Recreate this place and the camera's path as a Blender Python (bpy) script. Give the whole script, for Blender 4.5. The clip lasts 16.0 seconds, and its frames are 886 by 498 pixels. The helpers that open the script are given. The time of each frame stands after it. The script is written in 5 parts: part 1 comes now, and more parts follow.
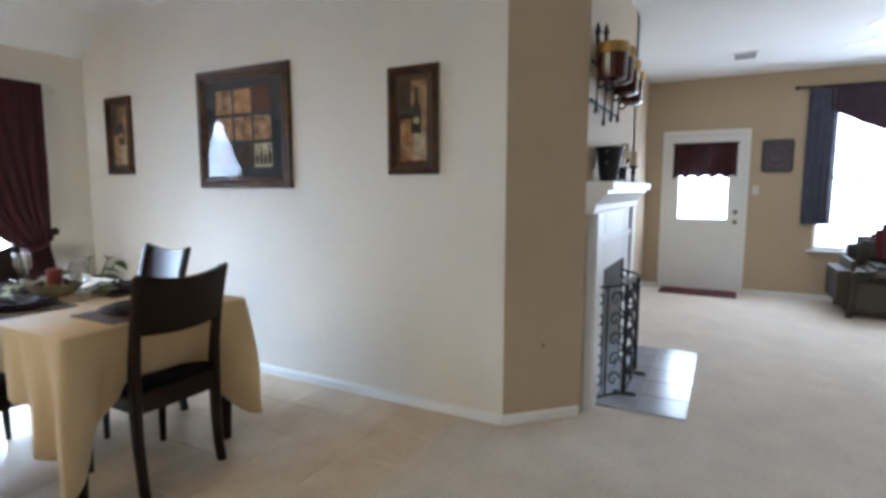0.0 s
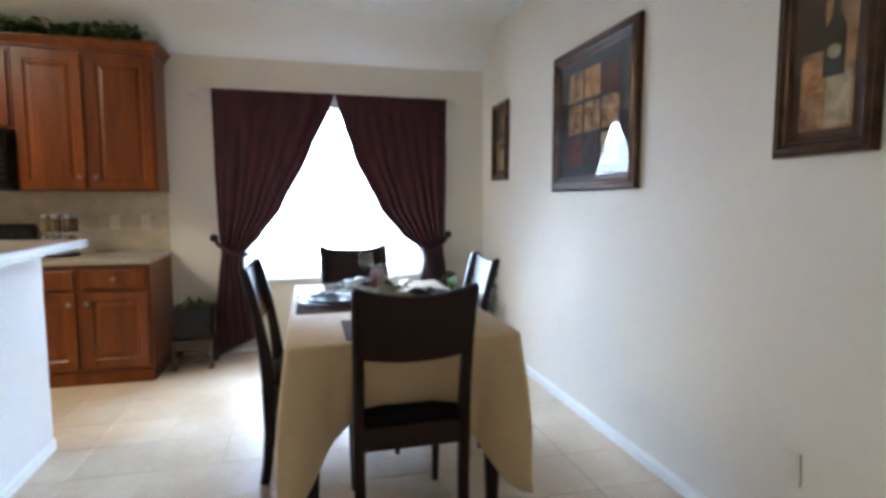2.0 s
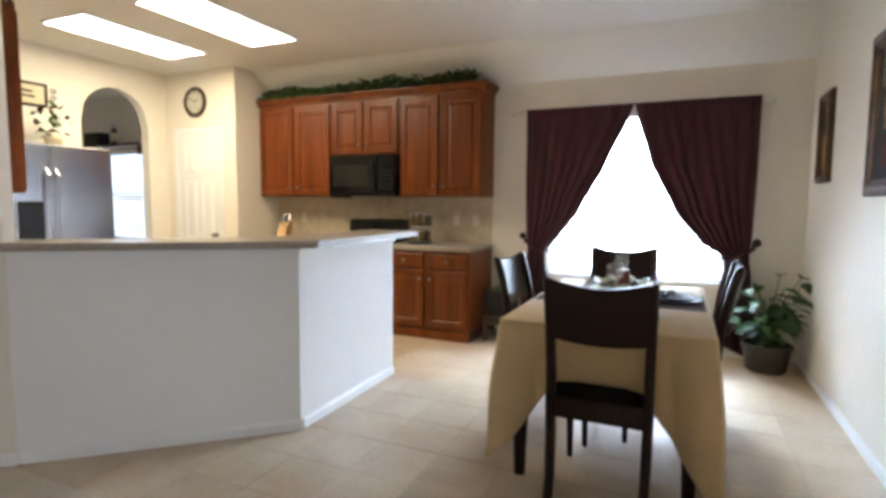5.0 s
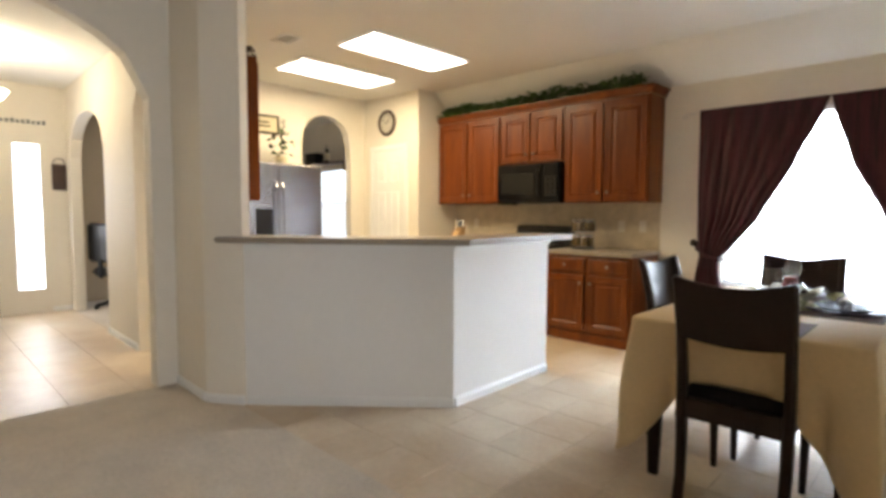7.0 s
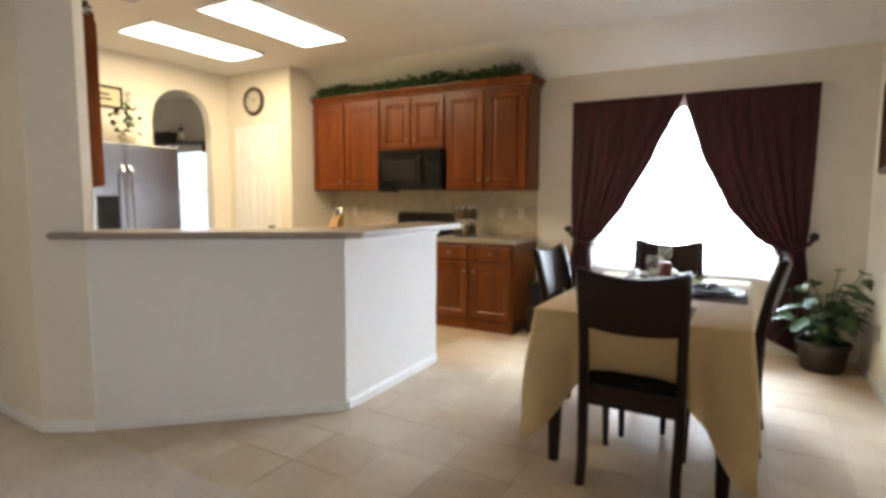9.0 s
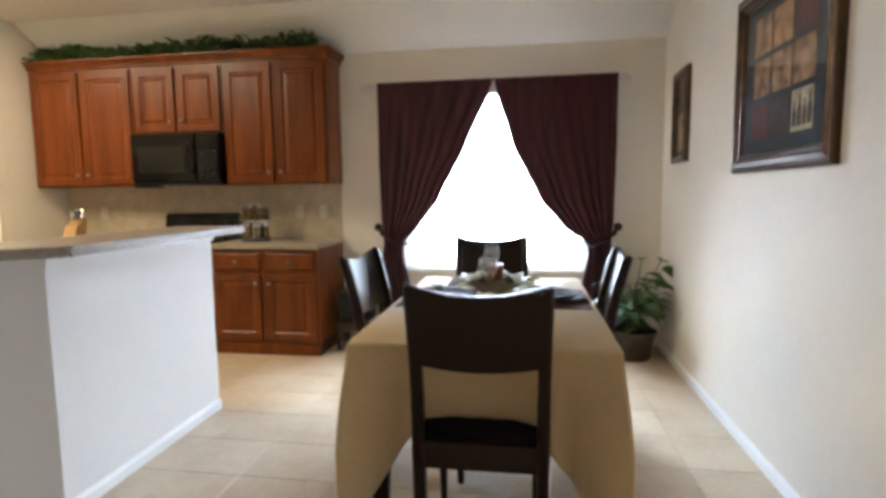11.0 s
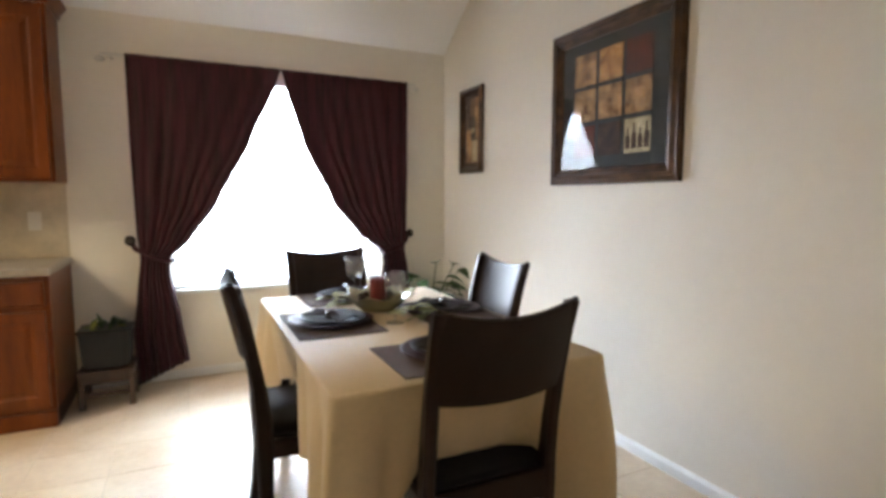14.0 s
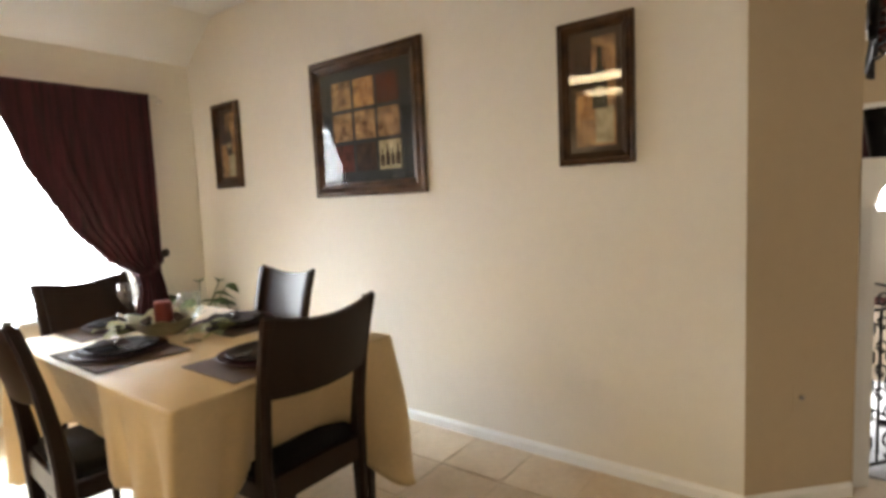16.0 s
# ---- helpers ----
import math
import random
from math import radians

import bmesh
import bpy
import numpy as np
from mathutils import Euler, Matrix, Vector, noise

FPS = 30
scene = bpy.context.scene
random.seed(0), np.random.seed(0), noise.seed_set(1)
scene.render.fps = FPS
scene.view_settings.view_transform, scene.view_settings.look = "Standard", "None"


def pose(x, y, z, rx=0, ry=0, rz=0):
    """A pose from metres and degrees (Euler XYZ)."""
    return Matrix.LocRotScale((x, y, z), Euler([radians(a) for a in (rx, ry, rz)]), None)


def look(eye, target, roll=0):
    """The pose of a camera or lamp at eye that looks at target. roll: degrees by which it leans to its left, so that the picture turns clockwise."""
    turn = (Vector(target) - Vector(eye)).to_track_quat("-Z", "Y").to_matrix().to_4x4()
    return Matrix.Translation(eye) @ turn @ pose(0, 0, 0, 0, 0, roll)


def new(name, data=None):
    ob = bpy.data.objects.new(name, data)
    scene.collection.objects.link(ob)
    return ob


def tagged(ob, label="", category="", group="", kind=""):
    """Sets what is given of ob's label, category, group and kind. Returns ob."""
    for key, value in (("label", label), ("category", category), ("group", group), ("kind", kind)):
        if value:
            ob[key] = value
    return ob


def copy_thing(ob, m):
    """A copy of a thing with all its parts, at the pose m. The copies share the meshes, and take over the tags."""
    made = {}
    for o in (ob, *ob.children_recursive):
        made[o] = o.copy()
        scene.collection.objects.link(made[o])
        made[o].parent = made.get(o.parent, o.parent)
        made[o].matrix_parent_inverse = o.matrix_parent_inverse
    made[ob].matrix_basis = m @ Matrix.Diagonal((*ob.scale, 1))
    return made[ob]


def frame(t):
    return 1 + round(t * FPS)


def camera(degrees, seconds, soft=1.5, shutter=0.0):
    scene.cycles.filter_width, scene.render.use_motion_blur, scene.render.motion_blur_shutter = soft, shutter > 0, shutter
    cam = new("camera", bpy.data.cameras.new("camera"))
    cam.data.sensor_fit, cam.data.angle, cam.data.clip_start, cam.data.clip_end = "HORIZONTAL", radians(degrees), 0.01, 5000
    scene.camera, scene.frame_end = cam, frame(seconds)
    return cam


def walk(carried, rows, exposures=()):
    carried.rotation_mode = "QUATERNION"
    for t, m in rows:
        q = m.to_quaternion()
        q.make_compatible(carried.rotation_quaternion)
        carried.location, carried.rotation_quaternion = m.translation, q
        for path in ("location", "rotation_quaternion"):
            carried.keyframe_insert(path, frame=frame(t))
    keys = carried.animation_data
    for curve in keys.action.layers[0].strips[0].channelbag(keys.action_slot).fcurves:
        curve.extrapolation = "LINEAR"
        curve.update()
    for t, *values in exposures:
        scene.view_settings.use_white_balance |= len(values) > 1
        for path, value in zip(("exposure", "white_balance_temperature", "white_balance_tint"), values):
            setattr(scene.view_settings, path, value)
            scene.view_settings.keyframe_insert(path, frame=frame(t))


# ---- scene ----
cam = camera(79.85, 16.0, soft=3.6)
PATH = [
    (0, (-2.708, -5.013, 1.342), (-0.955, -4.076, 1.116), 0.07),
    (0.5, (-2.371, -4.967, 1.307), (-0.891, -3.635, 1.116), -0.16),
    (1, (-2.095, -4.833, 1.286), (-0.921, -3.224, 1.109), 0.14),
    (1.5, (-1.829, -4.761, 1.287), (-1.000, -2.950, 1.107), -0.06),
    (2, (-1.570, -4.704, 1.281), (-1.079, -2.773, 1.103), -0.00),
    (2.5, (-1.402, -4.682, 1.280), (-1.160, -2.705, 1.104), 0.04),
    (3, (-1.297, -4.689, 1.295), (-1.240, -2.698, 1.112), 0.19),
    (3.5, (-1.208, -4.740, 1.298), (-1.342, -2.753, 1.115), 0.36),
    (4, (-1.111, -4.818, 1.288), (-1.458, -2.857, 1.107), 0.75),
    (4.5, (-1.035, -4.937, 1.293), (-1.604, -3.028, 1.115), 0.61),
    (5, (-0.923, -5.083, 1.290), (-1.738, -3.265, 1.119), 0.44),
    (7.5, (-0.572, -5.184, 1.235), (-1.984, -3.774, 1.102), 0.31),
    (8, (-0.582, -5.141, 1.230), (-1.933, -3.674, 1.082), 0.06),
    (8.5, (-0.640, -5.137, 1.259), (-1.864, -3.566, 1.083), -0.03),
    (9, (-0.816, -5.136, 1.277), (-1.806, -3.408, 1.085), 0.30),
    (9.5, (-0.953, -5.086, 1.301), (-1.696, -3.241, 1.087), 0.54),
    (10, (-1.021, -4.868, 1.285), (-1.561, -2.953, 1.078), 0.34),
    (12.5, (-1.232, -4.086, 1.246), (-1.108, -2.101, 1.037), -0.32),
    (13, (-1.476, -4.034, 1.244), (-1.060, -2.088, 1.047), 0.56),
    (13.5, (-1.724, -4.043, 1.239), (-1.065, -2.163, 1.057), 0.48),
    (14, (-1.964, -4.082, 1.267), (-1.103, -2.287, 1.077), 0.15),
    (14.5, (-2.217, -4.050, 1.286), (-1.122, -2.389, 1.085), -0.17),
    (15, (-2.350, -4.076, 1.297), (-1.086, -2.539, 1.093), -0.76),
    (15.5, (-2.331, -4.089, 1.267), (-0.912, -2.690, 1.095), -1.54),
    (16, (-2.308, -4.237, 1.310), (-0.718, -3.038, 1.117), -2.67),
]
walk(cam, [(t, look(eye, target, roll)) for t, eye, target, roll in PATH],
     exposures=[(0, 1.13, 5300, 11), (2.5, 1.06, 5400, 12), (5, 1.08, 5850, 13), (7.5, 1.08, 6550, 14), (10, 1.08, 6250, 14), (12.5, 1.03, 5950, 13), (14.5, 1.12, 6500, 15), (16, 1.22, 7100, 15)])

# ---- world and lights ----
world = bpy.data.worlds.new("sky")
scene.world = world
world.use_nodes = True
nt = world.node_tree
sky = nt.nodes.new("ShaderNodeTexSky")
sky.sky_type = "NISHITA"
sky.sun_disc = False
sky.sun_elevation = radians(50)
sky.sun_rotation = radians(20)
nt.nodes["Background"].inputs["Strength"].default_value = 0.12
nt.links.new(sky.outputs[0], nt.nodes["Background"].inputs[0])

H = 2.75


def area(name, m, sx, sy, power, colour):
    d = bpy.data.lights.new(name, "AREA")
    d.shape, d.size, d.size_y, d.energy, d.color = "RECTANGLE", sx, sy, power, colour
    ob = new(name, d)
    ob.matrix_world = m
    return ob


area("window_daylight", look((-1.35, 1.3, 2.75), (-1.35, -0.4, 1.1)), 3.2, 1.7, 610, (0.68, 0.84, 1.0))
area("living_window_daylight", look((5.23, -7.0, 1.46), (2.5, -6.6, 0.0)), 2.1, 1.6, 72, (0.84, 0.92, 1.0))
area("back_door_daylight", look((5.03, -4.73, 1.42), (0, -5.2, 1.0)), 0.6, 0.9, 7, (0.84, 0.92, 1.0))
area("study_window_daylight", look((-8.3, 0.16, 1.38), (-8.3, -3, 1.0)), 1.4, 1.2, 20, (0.7, 0.84, 1.0))
area("sidelight_daylight", look((-8.56, -4.07, 1.2), (-5, -4.6, 0.4)), 0.25, 1.7, 12, (0.9, 0.95, 1.0))
for x in (-5.45, -4.37):
    area("kitchen_tube_light", look((x, -1.79, H - 0.032), (x, -1.7901, 0)), 0.48, 1.13, 12.5, (1.0, 0.75, 0.32))
d = bpy.data.lights.new("hall_bulb", "POINT")
d.energy, d.color, d.shadow_soft_size = 17, (1.0, 0.84, 0.56), 0.12
new("hall_bulb", d).location = (-6.9, -4.62, 2.42)
d = bpy.data.lights.new("fan_bulb", "POINT")
d.energy, d.color, d.shadow_soft_size = 2.0, (1.0, 0.88, 0.68), 0.1
new("fan_bulb", d).location = (2.55, -6.35, 2.2)


# ---- materials ----
def material(name, colour, rough=0.6, metal=0.0, var=0.08, scale=6.0, bump=0.0, bump_scale=200.0, emit=None, spec=0.5, stretch=(1, 1, 1), fine=0.0, second=None, rough_var=0.0, sheen=0.0, coat=0.0, rnd=0.0):
    """Painted, woven or wooden surface: two scales of variation in colour, with relief."""
    m = bpy.data.materials.new(name)
    m.use_nodes = True
    t = m.node_tree
    b = t.nodes["Principled BSDF"]
    b.inputs["Roughness"].default_value = rough
    b.inputs["Metallic"].default_value = metal
    b.inputs["Specular IOR Level"].default_value = spec
    b.inputs["Sheen Weight"].default_value = sheen
    b.inputs["Coat Weight"].default_value = coat
    geo = t.nodes.new("ShaderNodeNewGeometry")
    mp = t.nodes.new("ShaderNodeMapping")
    mp.inputs["Scale"].default_value = stretch
    t.links.new(geo.outputs["Position"], mp.inputs["Vector"])
    n1 = t.nodes.new("ShaderNodeTexNoise")
    n1.inputs["Scale"].default_value = scale
    n1.inputs["Detail"].default_value = 6
    n1.inputs["Roughness"].default_value = 0.6
    t.links.new(mp.outputs[0], n1.inputs["Vector"])
    ramp = t.nodes.new("ShaderNodeMapRange")
    ramp.inputs["From Min"].default_value = 0.3
    ramp.inputs["From Max"].default_value = 0.7
    t.links.new(n1.outputs[0], ramp.inputs["Value"])
    mix = t.nodes.new("ShaderNodeMix")
    mix.data_type = "RGBA"
    mix.inputs["A"].default_value = (*[c * (1 - var) for c in colour], 1)
    mix.inputs["B"].default_value = (*(second or [min(1, c * (1 + var)) for c in colour]), 1)
    t.links.new(ramp.outputs[0], mix.inputs["Factor"])
    out = mix.outputs["Result"]
    if fine or rnd:
        n3 = t.nodes.new("ShaderNodeTexNoise")
        n3.inputs["Scale"].default_value = scale * 14
        n3.inputs["Detail"].default_value = 3
        t.links.new(mp.outputs[0], n3.inputs["Vector"])
        add = t.nodes.new("ShaderNodeMapRange")
        add.inputs["From Min"].default_value, add.inputs["From Max"].default_value = 0.25, 0.75
        add.inputs["To Min"].default_value, add.inputs["To Max"].default_value = 1 - fine, 1 + fine
        t.links.new(n3.outputs[0], add.inputs["Value"])
        gain = add.outputs[0]
        if rnd:
            oi = t.nodes.new("ShaderNodeObjectInfo")
            mr = t.nodes.new("ShaderNodeMapRange")
            mr.inputs["To Min"].default_value, mr.inputs["To Max"].default_value = 1 - rnd, 1 + rnd
            t.links.new(oi.outputs["Random"], mr.inputs["Value"])
            mul = t.nodes.new("ShaderNodeMath")
            mul.operation = "MULTIPLY"
            t.links.new(gain, mul.inputs[0])
            t.links.new(mr.outputs[0], mul.inputs[1])
            gain = mul.outputs[0]
        sc = t.nodes.new("ShaderNodeVectorMath")
        sc.operation = "SCALE"
        t.links.new(out, sc.inputs[0])
        t.links.new(gain, sc.inputs["Scale"])
        out = sc.outputs[0]
    t.links.new(out, b.inputs["Base Color"])
    if rough_var:
        rr = t.nodes.new("ShaderNodeMapRange")
        rr.inputs["To Min"].default_value, rr.inputs["To Max"].default_value = rough - rough_var, rough + rough_var
        t.links.new(n1.outputs[0], rr.inputs["Value"])
        t.links.new(rr.outputs[0], b.inputs["Roughness"])
    if bump:
        n2 = t.nodes.new("ShaderNodeTexNoise")
        n2.inputs["Scale"].default_value = bump_scale
        n2.inputs["Detail"].default_value = 3
        t.links.new(mp.outputs[0], n2.inputs["Vector"])
        bp = t.nodes.new("ShaderNodeBump")
        bp.inputs["Strength"].default_value = bump
        bp.inputs["Distance"].default_value = 0.004
        t.links.new(n2.outputs[0], bp.inputs["Height"])
        t.links.new(bp.outputs[0], b.inputs["Normal"])
    if emit:
        b.inputs["Emission Color"].default_value = (*emit[0], 1)
        b.inputs["Emission Strength"].default_value = emit[1]
    return m


def glass(name, tint=(1, 1, 1), gloss_rough=0.0, ior=0.03, slant=0.75):
    """Clear pane: see-through, with a mirror gloss that grows at a slant."""
    m = bpy.data.materials.new(name)
    m.use_nodes = True
    t = m.node_tree
    for n in list(t.nodes):
        t.nodes.remove(n)
    o = t.nodes.new("ShaderNodeOutputMaterial")
    mx = t.nodes.new("ShaderNodeMixShader")
    tr = t.nodes.new("ShaderNodeBsdfTransparent")
    gl = t.nodes.new("ShaderNodeBsdfGlossy")
    fr = t.nodes.new("ShaderNodeLayerWeight")
    fr.inputs["Blend"].default_value = 0.5
    pw = t.nodes.new("ShaderNodeMath")
    pw.operation = "POWER"
    pw.inputs[1].default_value = 3.2
    ma = t.nodes.new("ShaderNodeMath")
    ma.operation = "MULTIPLY_ADD"
    ma.inputs[1].default_value, ma.inputs[2].default_value = slant, ior
    ma.use_clamp = True
    t.links.new(fr.outputs["Facing"], pw.inputs[0])
    t.links.new(pw.outputs[0], ma.inputs[0])
    tr.inputs["Color"].default_value = (*tint, 1)
    gl.inputs["Roughness"].default_value = gloss_rough
    t.links.new(ma.outputs[0], mx.inputs[0])
    t.links.new(tr.outputs[0], mx.inputs[1])
    t.links.new(gl.outputs[0], mx.inputs[2])
    t.links.new(mx.outputs[0], o.inputs[0])
    return m


CREAM = material("cream_wall_paint", (0.76, 0.71, 0.615), 0.65, var=0.025, scale=1.3, bump=0.25, bump_scale=70, fine=0.015)
WHITEWALL = material("white_bar_paint", (0.80, 0.79, 0.765), 0.6, var=0.02, scale=1.6, bump=0.25, bump_scale=70, fine=0.012)
TAN = material("tan_wall_paint", (0.48, 0.38, 0.255), 0.7, var=0.03, scale=1.3, bump=0.25, bump_scale=70, fine=0.02)
WHITE = material("white_trim_paint", (0.8, 0.8, 0.78), 0.4, var=0.02, scale=3)
CEIL = material("ceiling_paint", (0.78, 0.77, 0.74), 0.9, var=0.02, scale=1.5, bump=0.6, bump_scale=60)
CARPET = material("beige_carpet", (0.61, 0.52, 0.41), 0.95, var=0.1, scale=3.5, bump=0.9, bump_scale=420, fine=0.1, sheen=0.2)
GROUT = material("grout", (0.52, 0.43, 0.31), 0.9, var=0.1, scale=20)
TILE = material("beige_floor_tile", (0.59, 0.43, 0.27), 0.42, var=0.12, scale=2.2, second=(0.67, 0.565, 0.42), bump=0.12, bump_scale=30, fine=0.06, rnd=0.035, rough_var=0.12)
HEARTH = material("hearth_tile", (0.34, 0.345, 0.37), 0.2, var=0.06, scale=8, rnd=0.03)
ESPRESSO = material("espresso_wood", (0.019, 0.0085, 0.0055), 0.32, spec=0.24, var=0.15, scale=5, stretch=(3, 3, 0.4), fine=0.08, bump=0.015, bump_scale=140, rough_var=0.02)
LEATHER = material("black_upholstery", (0.010, 0.008, 0.008), 0.7, spec=0.15, var=0.2, scale=12, bump=0.4, bump_scale=250)
CHERRY = material("cherry_wood", (0.12, 0.024, 0.003), 0.32, spec=0.3, var=0.3, scale=3.2, stretch=(3, 3, 0.35), second=(0.205, 0.05, 0.006), fine=0.15, bump=0.05, bump_scale=80, rough_var=0.05)
CHERRY_D = material("dark_cherry_wood", (0.06, 0.018, 0.009), 0.5, var=0.3, scale=4)
CLOTH = material("gold_tablecloth", (0.66, 0.49, 0.265), 0.6, var=0.05, scale=4, bump=0.35, bump_scale=500, fine=0.04, sheen=0.3)
PLUM = material("plum_curtain", (0.021, 0.0055, 0.009), 0.6, var=0.35, scale=9, stretch=(5, 5, 0.25), fine=0.2, bump=0.2, bump_scale=300, sheen=0.08, spec=0.3, second=(0.066, 0.009, 0.018))
PLUMBLUE = material("plum_scarf", (0.035, 0.012, 0.03), 0.7, var=0.3, scale=8, sheen=0.3)
DUSK = material("dusk_blue_curtain", (0.06, 0.065, 0.1), 0.8, var=0.25, scale=8, sheen=0.3)
BLACK = material("black_plastic", (0.009, 0.009, 0.010), 0.3, spec=0.3, var=0.1)
BLACKGLASS = material("black_glass", (0.005, 0.005, 0.006), 0.1, spec=0.25, var=0.1)
SMOKED = material("smoked_glass", (0.014, 0.014, 0.013), 0.12, spec=0.3, var=0.1)
# Mottled near black, for the firebox sheet and the dispenser well.
NEARBLACK = material("near_black", (0.008, 0.008, 0.01), 0.35, var=0.3)
STEEL = material("stainless_steel", (0.50, 0.50, 0.51), 0.26, metal=1.0, var=0.06, scale=2, stretch=(1, 30, 1), bump=0.04, bump_scale=60)
GREYSIDE = material("grey_enamel", (0.2, 0.2, 0.205), 0.45, var=0.05)
GREYMARK = material("grey_marking", (0.16, 0.16, 0.155), 0.5, var=0.05)
LAMIN = material("taupe_laminate", (0.33, 0.285, 0.235), 0.34, var=0.18, scale=45, fine=0.15, rough_var=0.06)
BACKSPLASH = material("beige_backsplash", (0.50, 0.43, 0.32), 0.4, var=0.18, scale=9, fine=0.1)
PEWTER = material("pewter", (0.25, 0.23, 0.2), 0.35, metal=1.0, var=0.1)
BRONZE = material("dark_bronze", (0.035, 0.025, 0.018), 0.45, metal=0.6, var=0.2)
IRON = material("wrought_iron", (0.012, 0.012, 0.014), 0.5, metal=0.3, var=0.3)
PALE = material("pale_enamel", (0.66, 0.63, 0.57), 0.5, var=0.03)
BLIND = material("white_blind_slat", (0.82, 0.82, 0.82), 0.5, var=0.02)
FRAME = material("bronze_picture_frame", (0.04, 0.018, 0.009), 0.28, metal=0.35, var=0.5, scale=14, second=(0.10, 0.045, 0.017), fine=0.2)
MOUNT = material("slate_mount", (0.03, 0.034, 0.036), 0.8, var=0.1, scale=20)
MOUNT2 = material("brown_mount", (0.06, 0.035, 0.02), 0.8, var=0.2, scale=20)
ART_SEPIA = material("sepia_print", (0.13, 0.05, 0.02), 0.8, var=0.5, scale=16, second=(0.55, 0.32, 0.14), fine=0.3)
ART_ORANGE = material("amber_print", (0.35, 0.12, 0.03), 0.8, var=0.5, scale=18, second=(0.65, 0.36, 0.13), fine=0.3)
ART_RUST = material("rust_print", (0.06, 0.014, 0.008), 0.8, var=0.4, scale=14, second=(0.14, 0.03, 0.015), fine=0.3)
ART_DARK = material("umber_print", (0.02, 0.012, 0.009), 0.8, var=0.4, scale=14, second=(0.07, 0.035, 0.018), fine=0.3)
ART_PALE = material("straw_print", (0.38, 0.30, 0.16), 0.8, var=0.3, scale=20, second=(0.6, 0.52, 0.33), fine=0.2)
ART_BOTTLE = material("bottle_print", (0.012, 0.01, 0.006), 0.7, var=0.5, scale=18, second=(0.05, 0.04, 0.012))
MAT = material("brown_placemat", (0.095, 0.055, 0.032), 0.85, var=0.2, scale=60, bump=0.6, bump_scale=300)
CHARGER = material("plum_lacquer", (0.04, 0.008, 0.009), 0.4, spec=0.2, var=0.2)
PLATE = material("black_glaze", (0.014, 0.009, 0.009), 0.45, spec=0.15, var=0.2)
NAPKIN = material("brown_napkin", (0.02, 0.012, 0.011), 0.8, var=0.3, scale=30)
CELADON = material("celadon_glaze", (0.42, 0.42, 0.30), 0.2, var=0.15, scale=12)
WAX = material("red_wax", (0.16, 0.018, 0.012), 0.45, var=0.15)
IVORY = material("ivory_wax", (0.65, 0.55, 0.34), 0.5, var=0.08)
CONE = material("dried_brown", (0.035, 0.02, 0.012), 0.8, var=0.5, scale=60)
SAGE = material("sage_leaf", (0.36, 0.36, 0.16), 0.6, var=0.3, scale=25)
FOLIAGE = material("green_leaf", (0.022, 0.06, 0.012), 0.42, var=0.45, scale=18, second=(0.06, 0.13, 0.03), rnd=0.25)
YELLOWLEAF = material("yellow_green_leaf", (0.28, 0.30, 0.05), 0.5, var=0.2)
STEM = material("green_stem", (0.07, 0.1, 0.03), 0.6, var=0.2)
POT = material("brown_pot", (0.04, 0.028, 0.022), 0.5, var=0.3, scale=12)
WALNUT = material("walnut_wood", (0.05, 0.024, 0.013), 0.45, var=0.35, scale=6, stretch=(4, 1, 1))
BEECH = material("beech_wood", (0.50, 0.31, 0.13), 0.5, var=0.15, scale=8)
SPICE = material("spice_jar", (0.14, 0.10, 0.05), 0.12, var=0.5, scale=30)
DIAL = material("clock_dial", (0.5, 0.48, 0.40), 0.4, var=0.12, scale=20)
SIGNBOARD = material("cream_board", (0.62, 0.55, 0.38), 0.6, var=0.1)
DOORDARK = material("dark_door_stain", (0.02, 0.017, 0.015), 0.45, var=0.3, scale=5)
REDMAT = material("dark_red_weave", (0.075, 0.008, 0.01), 0.9, var=0.3, scale=40, bump=0.5, bump_scale=250)
SLATE = material("slate_relief", (0.07, 0.06, 0.065), 0.6, var=0.2, scale=25, bump=0.8, bump_scale=60)
OLIVE = material("olive_upholstery", (0.055, 0.045, 0.032), 0.8, var=0.15, scale=12, bump=0.4, bump_scale=220)
CUPRED = material("red_glass_cup", (0.055, 0.009, 0.007), 0.12, var=0.2)
CUPGOLD = material("gold_cup", (0.36, 0.22, 0.06), 0.3, metal=0.8, var=0.2)
GLOW = material("lit_diffuser", (0.9, 0.9, 0.85), 0.5, emit=((1.0, 0.92, 0.76), 5.0))
GLOWBOWL = material("lit_glass_bowl", (0.9, 0.85, 0.7), 0.4, emit=((1.0, 0.86, 0.58), 5.0))
# Opaque pane whose own emission stands in for daylight behind the glass.
GLOWPANE = material("daylight_glow_pane", (0.9, 0.9, 0.9), 0.4, emit=((0.93, 0.97, 1.0), 3.0))
DAYLIT = material("bright_overcast_outdoors", (0.9, 0.9, 0.9), 0.9, emit=((0.80, 0.91, 1.0), 11.0))
SHADED = material("shaded_outdoors", (0.6, 0.65, 0.7), 0.9, emit=((0.6, 0.8, 1.0), 0.45))
OUTSIDE = material("bright_outdoors", (0.9, 0.9, 0.9), 0.9, emit=((0.92, 0.96, 1.0), 2.0))
GLASS = glass("clear_glass", ior=0.025)
PICGLASS = glass("picture_glass", ior=0.022, slant=0.22)
CLEAR = glass("wine_glass_clear", (0.94, 0.95, 0.96), ior=0.1)

